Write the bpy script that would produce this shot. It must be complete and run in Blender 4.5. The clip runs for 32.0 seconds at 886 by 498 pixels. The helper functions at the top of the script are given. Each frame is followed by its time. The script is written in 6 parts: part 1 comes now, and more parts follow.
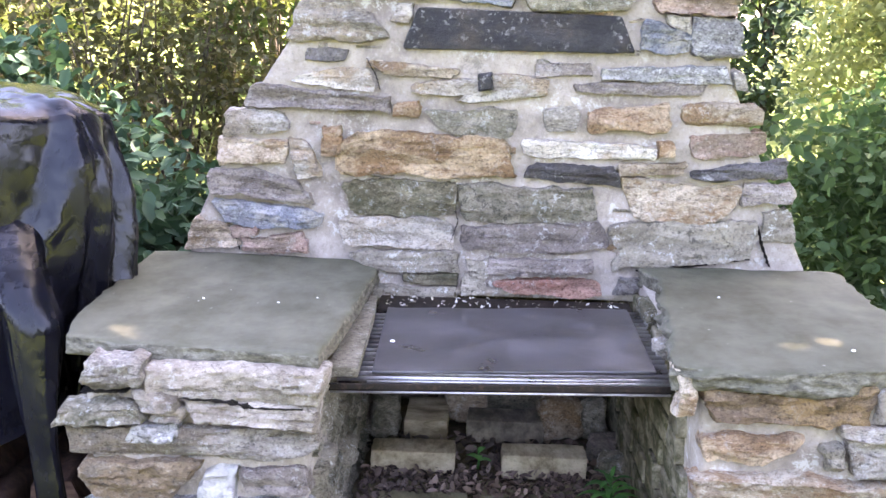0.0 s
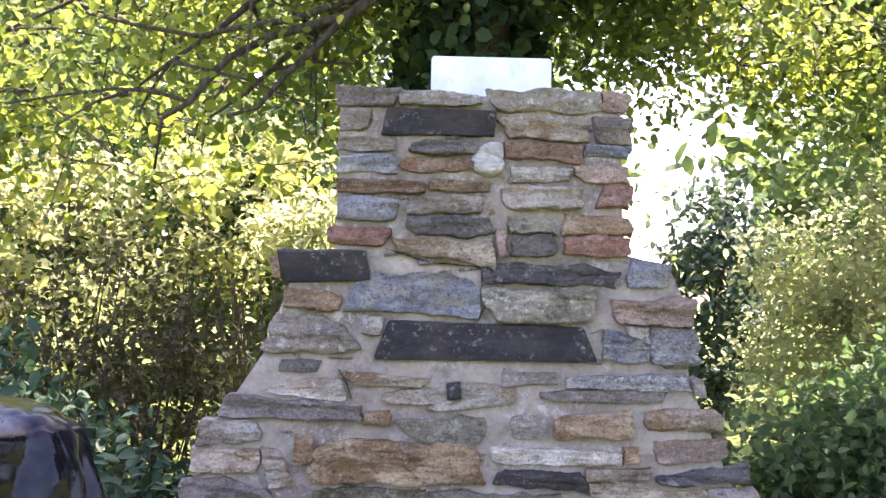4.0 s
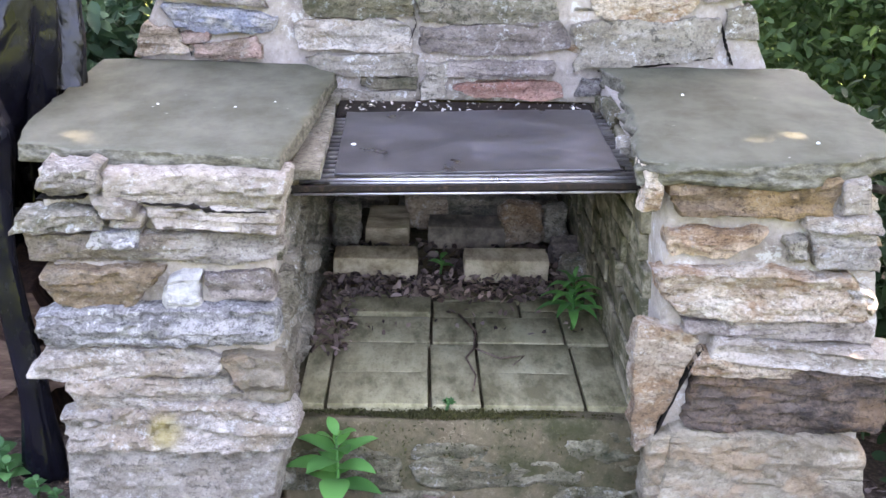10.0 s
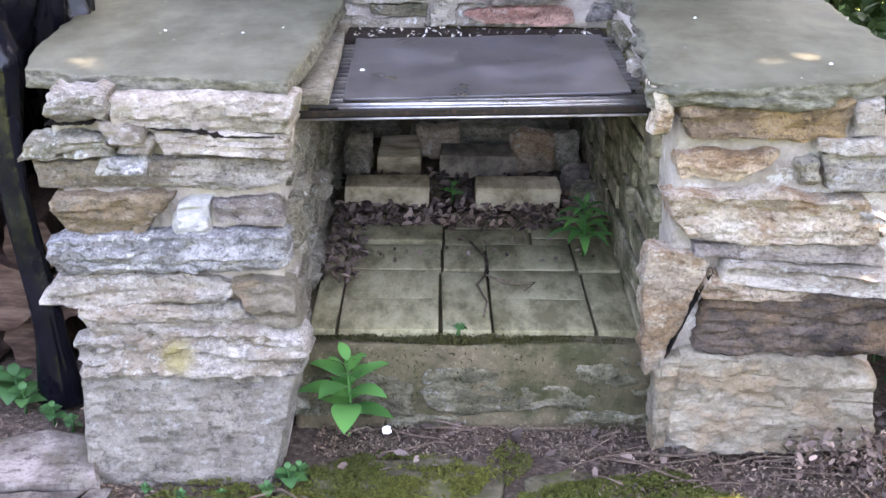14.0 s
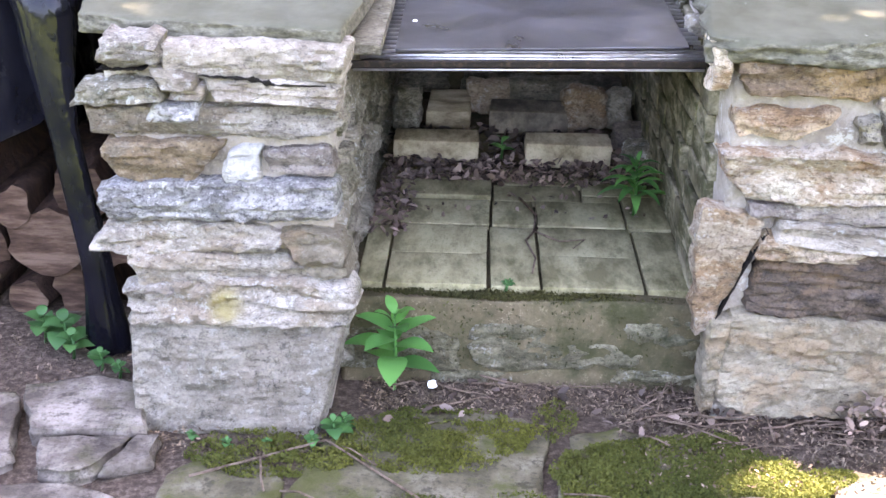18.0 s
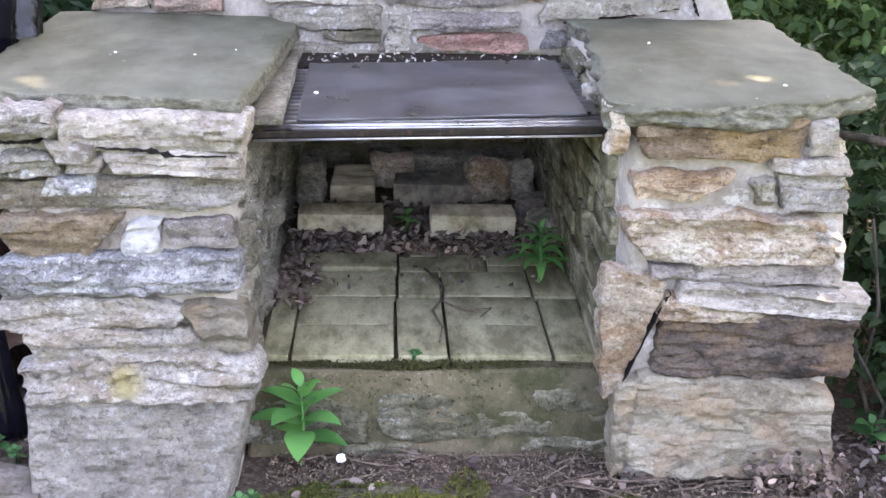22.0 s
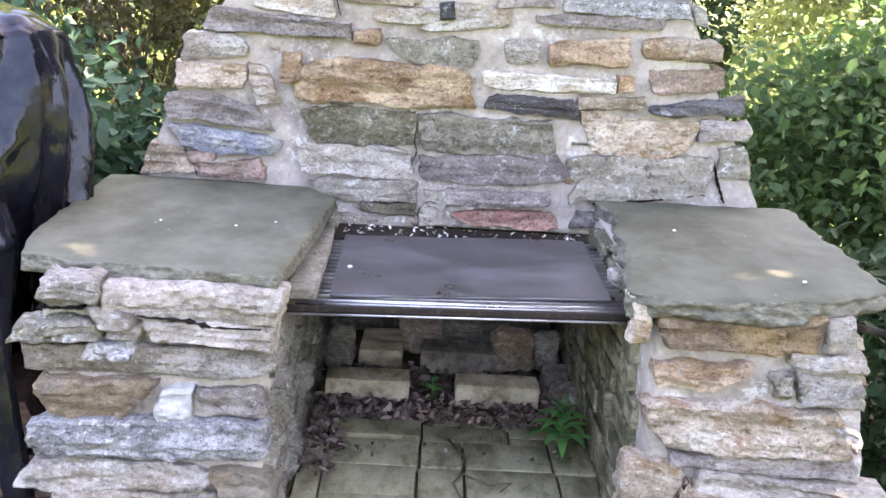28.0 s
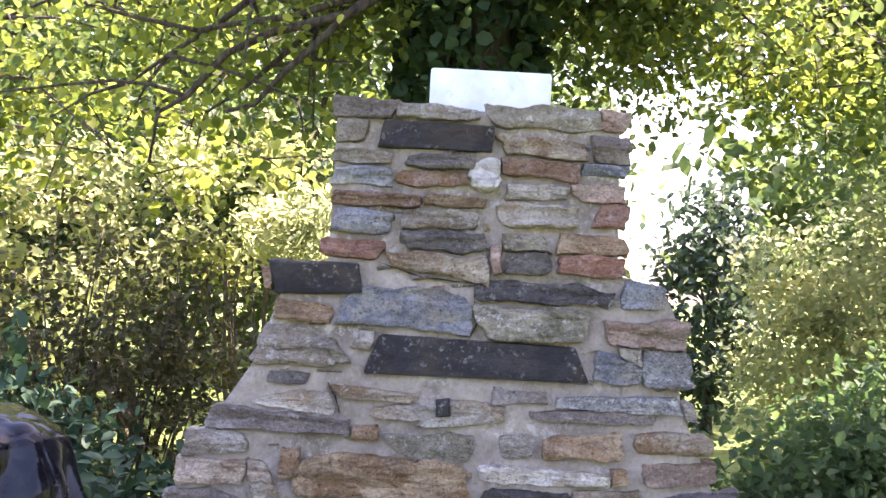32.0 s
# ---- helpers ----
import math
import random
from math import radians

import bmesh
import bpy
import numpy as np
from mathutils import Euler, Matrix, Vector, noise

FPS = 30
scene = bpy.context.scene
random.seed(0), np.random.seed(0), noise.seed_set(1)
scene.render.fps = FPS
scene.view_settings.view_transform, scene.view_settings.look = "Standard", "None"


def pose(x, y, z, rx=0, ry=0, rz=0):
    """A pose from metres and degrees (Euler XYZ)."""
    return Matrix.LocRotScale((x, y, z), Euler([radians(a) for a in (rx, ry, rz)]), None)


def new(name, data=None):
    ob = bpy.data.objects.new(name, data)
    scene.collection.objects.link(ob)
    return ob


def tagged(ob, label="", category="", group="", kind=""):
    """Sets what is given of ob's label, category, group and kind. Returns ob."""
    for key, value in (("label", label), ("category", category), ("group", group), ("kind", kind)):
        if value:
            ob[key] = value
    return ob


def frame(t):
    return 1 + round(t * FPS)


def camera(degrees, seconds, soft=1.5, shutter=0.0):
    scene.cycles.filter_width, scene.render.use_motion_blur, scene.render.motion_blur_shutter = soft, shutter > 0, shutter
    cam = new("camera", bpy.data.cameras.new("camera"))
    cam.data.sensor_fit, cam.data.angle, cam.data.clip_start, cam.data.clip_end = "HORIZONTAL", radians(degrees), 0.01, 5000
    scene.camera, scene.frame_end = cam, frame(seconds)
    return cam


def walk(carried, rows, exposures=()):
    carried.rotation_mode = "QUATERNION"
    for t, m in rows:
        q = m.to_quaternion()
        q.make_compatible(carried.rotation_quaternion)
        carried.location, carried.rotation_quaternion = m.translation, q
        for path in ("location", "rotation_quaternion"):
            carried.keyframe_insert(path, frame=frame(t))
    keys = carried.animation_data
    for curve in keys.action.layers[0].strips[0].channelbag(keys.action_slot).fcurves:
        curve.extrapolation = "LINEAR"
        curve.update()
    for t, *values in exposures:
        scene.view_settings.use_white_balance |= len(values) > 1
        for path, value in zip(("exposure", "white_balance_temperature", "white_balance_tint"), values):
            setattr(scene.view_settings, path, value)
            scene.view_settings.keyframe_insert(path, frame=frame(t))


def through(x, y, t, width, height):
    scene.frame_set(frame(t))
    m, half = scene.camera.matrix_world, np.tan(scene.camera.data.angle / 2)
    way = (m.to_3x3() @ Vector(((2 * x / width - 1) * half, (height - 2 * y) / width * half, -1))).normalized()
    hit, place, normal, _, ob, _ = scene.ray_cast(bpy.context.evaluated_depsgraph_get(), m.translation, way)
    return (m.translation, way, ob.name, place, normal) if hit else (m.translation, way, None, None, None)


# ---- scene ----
cam = camera(39.89, 32.0)
ROWS = [
    (0.0, 0.017, -0.004, 1.487, 1.36, -10.71, 1.63),
    (0.5, 0.014, -0.015, 1.495, 1.21, -7.90, 1.76),
    (1.0, 0.011, -0.032, 1.502, 1.07, -5.78, 1.87),
    (1.5, 0.008, -0.044, 1.513, 1.06, -4.21, 1.97),
    (2.0, 0.001, -0.049, 1.534, 0.66, -2.75, 1.78),
    (2.5, -0.007, -0.060, 1.559, 0.27, -1.33, 1.43),
    (3.0, -0.015, -0.078, 1.579, -0.25, 0.53, 1.23),
    (3.5, -0.018, -0.091, 1.585, -0.36, 2.27, 1.34),
    (5.5, -0.017, -0.063, 1.537, 0.21, -0.27, 0.65),
    (6.0, -0.012, -0.054, 1.514, 0.92, -3.52, 0.58),
    (6.5, -0.002, -0.064, 1.484, 1.44, -5.65, -0.35),
    (7.0, 0.002, -0.059, 1.470, 1.50, -9.34, -0.66),
    (7.5, 0.009, -0.046, 1.454, 1.39, -12.41, -1.27),
    (8.0, 0.010, -0.025, 1.445, 1.55, -14.83, -1.05),
    (8.5, 0.010, -0.006, 1.440, 1.33, -16.58, -1.17),
    (9.0, 0.006, 0.008, 1.439, 0.67, -17.27, -0.12),
    (9.5, -0.003, 0.018, 1.439, -0.47, -18.41, 1.38),
    (10.0, -0.004, 0.022, 1.435, -1.14, -19.04, 1.19),
    (10.5, -0.005, 0.021, 1.429, -1.32, -19.66, 0.75),
    (11.0, -0.001, 0.020, 1.423, -1.11, -20.34, 0.51),
    (11.5, 0.000, 0.023, 1.418, -0.92, -21.18, 0.49),
    (12.0, -0.001, 0.013, 1.417, -0.93, -21.46, 0.76),
    (12.5, 0.003, 0.008, 1.413, -0.98, -21.62, 0.93),
    (13.0, 0.010, 0.008, 1.411, -0.83, -21.69, 0.52),
    (13.5, 0.013, 0.014, 1.408, -0.56, -21.98, 0.40),
    (14.0, 0.012, 0.016, 1.409, -0.33, -21.97, 0.56),
    (14.5, 0.007, 0.018, 1.410, -0.35, -21.64, 0.28),
    (15.0, -0.013, 0.027, 1.411, 0.59, -21.52, 1.09),
    (15.5, -0.035, 0.042, 1.407, 3.52, -21.47, 2.77),
    (17.5, -0.017, 0.031, 1.391, 3.95, -23.85, 1.42),
    (18.0, -0.005, 0.032, 1.389, 1.75, -23.88, 1.02),
    (18.5, 0.001, 0.033, 1.388, 0.17, -23.62, 0.75),
    (19.0, 0.008, 0.029, 1.388, -1.56, -23.58, 0.79),
    (19.5, 0.016, 0.027, 1.392, -3.35, -23.29, 1.62),
    (20.0, 0.015, 0.027, 1.392, -4.30, -22.82, 1.92),
    (20.5, 0.012, 0.021, 1.393, -4.30, -22.29, 2.24),
    (21.0, 0.010, 0.019, 1.392, -3.80, -21.56, 2.65),
    (21.5, 0.006, 0.018, 1.378, -2.83, -20.31, 2.29),
    (22.0, 0.005, 0.032, 1.355, -2.72, -19.86, 1.25),
    (22.5, 0.014, 0.043, 1.348, -1.85, -19.78, 1.18),
    (23.0, 0.028, 0.057, 1.351, -0.97, -20.89, 1.02),
    (23.5, 0.031, 0.063, 1.353, -0.43, -21.75, 1.40),
    (24.0, 0.027, 0.057, 1.359, -0.12, -22.02, 1.82),
    (24.5, 0.026, 0.047, 1.370, -0.04, -21.55, 2.11),
    (25.0, 0.021, 0.037, 1.385, -0.40, -20.40, 2.53),
    (25.5, 0.015, 0.027, 1.393, -0.72, -19.33, 2.71),
    (27.5, 0.002, -0.010, 1.433, -1.29, -14.48, 3.50),
    (28.0, 0.004, -0.020, 1.445, -1.04, -13.15, 3.28),
    (28.5, 0.000, -0.030, 1.460, -0.99, -11.24, 3.12),
    (29.0, -0.002, -0.045, 1.467, -0.94, -8.48, 3.66),
    (29.5, 0.008, -0.048, 1.472, -0.62, -6.42, 3.29),
    (30.0, 0.009, -0.050, 1.486, -0.29, -5.18, 3.44),
    (30.5, 0.005, -0.040, 1.520, -0.15, -3.97, 3.27),
    (31.0, -0.002, -0.036, 1.567, -0.18, -2.31, 3.03),
    (31.5, -0.013, -0.051, 1.614, -0.49, 0.05, 3.07),
    (32.0, -0.020, -0.062, 1.653, -0.62, 1.75, 3.06),
]
EXPOSURES = [(0.0, 4.15, 7150, 34), (1.0, 3.85, 6950, 38), (2.0, 3.60, 6850, 40), (3.5, 3.20, 6750, 40), (5.5, 2.90, 6750, 40), (6.0, 2.95, 6800, 40), (6.5, 3.40, 6950, 37), (7.0, 3.80, 7200, 33), (8.0, 4.10, 7350, 31), (13.0, 4.20, 7450, 30), (15.5, 4.25, 7450, 30), (18.0, 4.40, 7450, 30), (19.5, 4.25, 7450, 30), (25.5, 4.20, 7450, 30), (28.0, 4.18, 7250, 32), (29.0, 4.05, 7050, 34), (30.0, 3.72, 6850, 37), (31.0, 3.45, 6800, 40), (32.0, 3.05, 6700, 40)]
walk(cam, [(t, pose(x, y, z, 90 + pitch, 0, yaw) @ pose(0, 0, 0, 0, 0, roll)) for t, x, y, z, yaw, pitch, roll in ROWS], EXPOSURES)

# ---- world, sun and exposure ----
SUN_DIR = Vector((0.47, 0.22, 0.85)).normalized()
world = bpy.data.worlds.new("sky")
scene.world = world
world.use_nodes = True
wn = world.node_tree
wn.nodes.clear()
sky = wn.nodes.new("ShaderNodeTexSky")
sky.sky_type = "NISHITA"
sky.sun_disc = False
sky.sun_elevation = math.asin(SUN_DIR.z)
sky.sun_rotation = math.atan2(SUN_DIR.x, SUN_DIR.y)
sky.air_density, sky.dust_density, sky.ozone_density = 1.0, 2.5, 1.0
bg = wn.nodes.new("ShaderNodeBackground")
bg.inputs["Strength"].default_value = 0.15
wout = wn.nodes.new("ShaderNodeOutputWorld")
wn.links.new(sky.outputs[0], bg.inputs["Color"])
wn.links.new(bg.outputs[0], wout.inputs["Surface"])
sun = new("sun", bpy.data.lights.new("sun", "SUN"))
sun.data.energy, sun.data.angle, sun.data.color = 5.0, radians(0.55), (1.0, 0.95, 0.86)
sun.rotation_euler = SUN_DIR.to_track_quat("Z", "Y").to_euler()


# ---- node helpers ----
def material(name, rough=0.8, metal=0.0, spec=0.3):
    m = bpy.data.materials.new(name)
    m.use_nodes = True
    b = m.node_tree.nodes["Principled BSDF"]
    b.inputs["Roughness"].default_value = rough
    b.inputs["Metallic"].default_value = metal
    b.inputs["Specular IOR Level"].default_value = spec
    return m, m.node_tree, b


def node(nt, kind, **inputs):
    n = nt.nodes.new(kind)
    for k, v in inputs.items():
        n.inputs[k.replace("_", " ")].default_value = v
    return n


def coords(nt, scale, shuffle=True):
    """Object coordinates, stretched, and shifted at random from piece to piece."""
    tc = nt.nodes.new("ShaderNodeTexCoord")
    mp = nt.nodes.new("ShaderNodeMapping")
    mp.inputs["Scale"].default_value = scale
    nt.links.new(tc.outputs["Object"], mp.inputs["Vector"])
    if shuffle:
        oi = nt.nodes.new("ShaderNodeObjectInfo")
        mul = nt.nodes.new("ShaderNodeMath")
        mul.operation = "MULTIPLY"
        mul.inputs[1].default_value = 91.0
        nt.links.new(oi.outputs["Random"], mul.inputs[0])
        nt.links.new(mul.outputs[0], mp.inputs["Location"])
    return mp.outputs["Vector"]


def noise_tex(nt, vec, scale, detail=6.0, rough=0.6):
    n = node(nt, "ShaderNodeTexNoise", Scale=scale, Detail=detail, Roughness=rough)
    nt.links.new(vec, n.inputs["Vector"])
    return n.outputs["Fac"]


def ramp(nt, fac, *stops):
    r = nt.nodes.new("ShaderNodeValToRGB")
    el = r.color_ramp.elements
    while len(el) < len(stops):
        el.new(0.5)
    for e, (p, c) in zip(el, stops):
        e.position = p
        e.color = (*c, 1.0) if isinstance(c, tuple) else (c, c, c, 1.0)
    nt.links.new(fac, r.inputs["Fac"])
    return r.outputs["Color"]


def mix(nt, fac, a, b, blend="MIX"):
    n = nt.nodes.new("ShaderNodeMix")
    n.data_type, n.blend_type = "RGBA", blend
    for sock, v in ((n.inputs[0], fac), (n.inputs[6], a), (n.inputs[7], b)):
        if isinstance(v, bpy.types.NodeSocket):
            nt.links.new(v, sock)
        elif isinstance(v, tuple):
            sock.default_value = (*v, 1.0)
        else:
            sock.default_value = v
    return n.outputs[2]


def bump(nt, b, fac, strength, dist=0.01, under=None):
    n = node(nt, "ShaderNodeBump", Strength=strength, Distance=dist)
    nt.links.new(fac, n.inputs["Height"])
    if under:
        nt.links.new(under, n.inputs["Normal"])
    nt.links.new(n.outputs[0], b.inputs["Normal"])
    return n.outputs[0]


# ---- stone and mortar materials ----
def stone_material(name, dark, mid, light, streak=(3.6, 3.6, 8.0), specks=0.5, moss=0.0, rough=0.85, relief=1.0, stain=None, grit=0.42, seams=0.55, spot=None, grime=0.3, soot=0.35):
    """Split schist: warped beds, hard-edged mineral zones, iron stain, dark seams and pits, pale lichen crusts, optional moss and one yellow lichen spot."""
    m, nt, b = material(name, rough, spec=0.25)
    warp = node(nt, "ShaderNodeTexNoise", Scale=2.2, Detail=10.0, Roughness=0.68, Distortion=0.9)
    nt.links.new(coords(nt, streak), warp.inputs["Vector"])
    beds = warp.outputs["Fac"]
    zone = node(nt, "ShaderNodeTexNoise", Scale=5.5, Detail=9.0, Roughness=0.7, Distortion=0.4)
    nt.links.new(coords(nt, (1, 1, 1.6)), zone.inputs["Vector"])
    grain = noise_tex(nt, coords(nt, (1, 1, 1)), 130.0, 3.0, 0.7)
    col = ramp(nt, beds, (0.37, dark), (0.45, mid), (0.53, light), (0.56, mid), (0.64, light))
    col2 = ramp(nt, zone.outputs["Fac"], (0.38, dark), (0.43, mid), (0.5, mid), (0.54, light), (0.62, tuple(min(0.85, c * 1.25) for c in light)))
    col = mix(nt, 0.6, col, col2)
    if stain:
        where = noise_tex(nt, coords(nt, (1, 1, 1.4)), 6.0, 8.0, 0.68)
        col = mix(nt, ramp(nt, where, (0.5, 0.0), (0.57, 0.75)), col, stain)
    dirt = noise_tex(nt, coords(nt, (1, 1, 1.3)), 7.5, 9.0, 0.66)
    col = mix(nt, ramp(nt, dirt, (0.4, grime), (0.53, 0.0)), col, (0.13, 0.1, 0.07))
    col = mix(nt, ramp(nt, grain, (0.38, grit), (0.5, 0.0)), col, tuple(c * 0.4 for c in dark))
    pits = noise_tex(nt, coords(nt, (1, 1, 1.7)), 52.0, 7.0, 0.78)
    col = mix(nt, ramp(nt, pits, (0.37, min(0.9, grit * 1.7)), (0.43, 0.0)), col, tuple(c * 0.28 for c in dark))
    col = mix(nt, ramp(nt, pits, (0.56, 0.0), (0.62, min(0.85, grit * 1.15))), col, tuple(min(0.85, c * 1.3) for c in light))
    seam = node(nt, "ShaderNodeTexNoise", Scale=1.7, Detail=6.0, Roughness=0.6, Distortion=0.6)
    nt.links.new(coords(nt, (3.0, 3.0, 13.0)), seam.inputs["Vector"])
    line = ramp(nt, seam.outputs["Fac"], (0.478, 0.0), (0.487, seams), (0.497, 0.0))
    col = mix(nt, line, col, tuple(c * 0.25 for c in dark))
    oi = nt.nodes.new("ShaderNodeObjectInfo")
    shade = ramp(nt, oi.outputs["Random"], (0.0, (0.8, 0.755, 0.695)), (0.5, (1.0, 0.95, 0.88)), (1.0, (1.22, 1.16, 1.08)))
    col = mix(nt, 1.0, col, shade, "MULTIPLY")
    patch = noise_tex(nt, coords(nt, (1, 1, 1)), 8.0, 4.0, 0.55)
    crust = noise_tex(nt, coords(nt, (1, 1, 1)), 48.0, 8.0, 0.78)
    both = nt.nodes.new("ShaderNodeMath")
    both.operation = "MULTIPLY"
    nt.links.new(ramp(nt, patch, (0.46, 0.0), (0.58, 1.0)), both.inputs[0])
    nt.links.new(ramp(nt, crust, (0.55, 0.0), (0.585, specks)), both.inputs[1])
    col = mix(nt, both.outputs[0], col, (0.7, 0.69, 0.64))
    black = mix(nt, 1.0, ramp(nt, patch, (0.4, 1.0), (0.52, 0.0)), ramp(nt, crust, (0.42, soot), (0.46, 0.0)), "MULTIPLY")
    col = mix(nt, black, col, (0.035, 0.034, 0.028))
    if moss:
        grow = noise_tex(nt, coords(nt, (1, 1, 1.5)), 11.0, 9.0, 0.74)
        col = mix(nt, ramp(nt, grow, (0.5 - 0.2 * moss, 0.0), (0.76 - 0.2 * moss, 0.92)), col, (0.035, 0.04, 0.016))
    if spot:
        tc = nt.nodes.new("ShaderNodeTexCoord")
        far = nt.nodes.new("ShaderNodeVectorMath")
        far.operation = "DISTANCE"
        far.inputs[1].default_value = (spot[0], -0.05, spot[1])
        nt.links.new(tc.outputs["Object"], far.inputs[0])
        wob = nt.nodes.new("ShaderNodeMath")
        wob.operation = "MULTIPLY_ADD"
        nt.links.new(noise_tex(nt, coords(nt, (1, 1, 1)), 26.0, 8.0, 0.75), wob.inputs[0])
        wob.inputs[1].default_value = -0.035
        nt.links.new(far.outputs["Value"], wob.inputs[2])
        col = mix(nt, ramp(nt, wob.outputs[0], (max(0.0, spot[2] - 0.05), 0.6), (spot[2], 0.0)), col, (0.42, 0.34, 0.09))
    nt.links.new(col, b.inputs["Base Color"])
    n0 = bump(nt, b, line, -0.8 * seams, 0.012)
    n1 = bump(nt, b, beds, relief, 0.018, n0)
    n2 = bump(nt, b, pits, 1.0, 0.012, n1)
    n3 = bump(nt, b, both.outputs[0], 0.35, 0.002, n2)
    bump(nt, b, grain, 0.3, 0.002, n3)
    return m


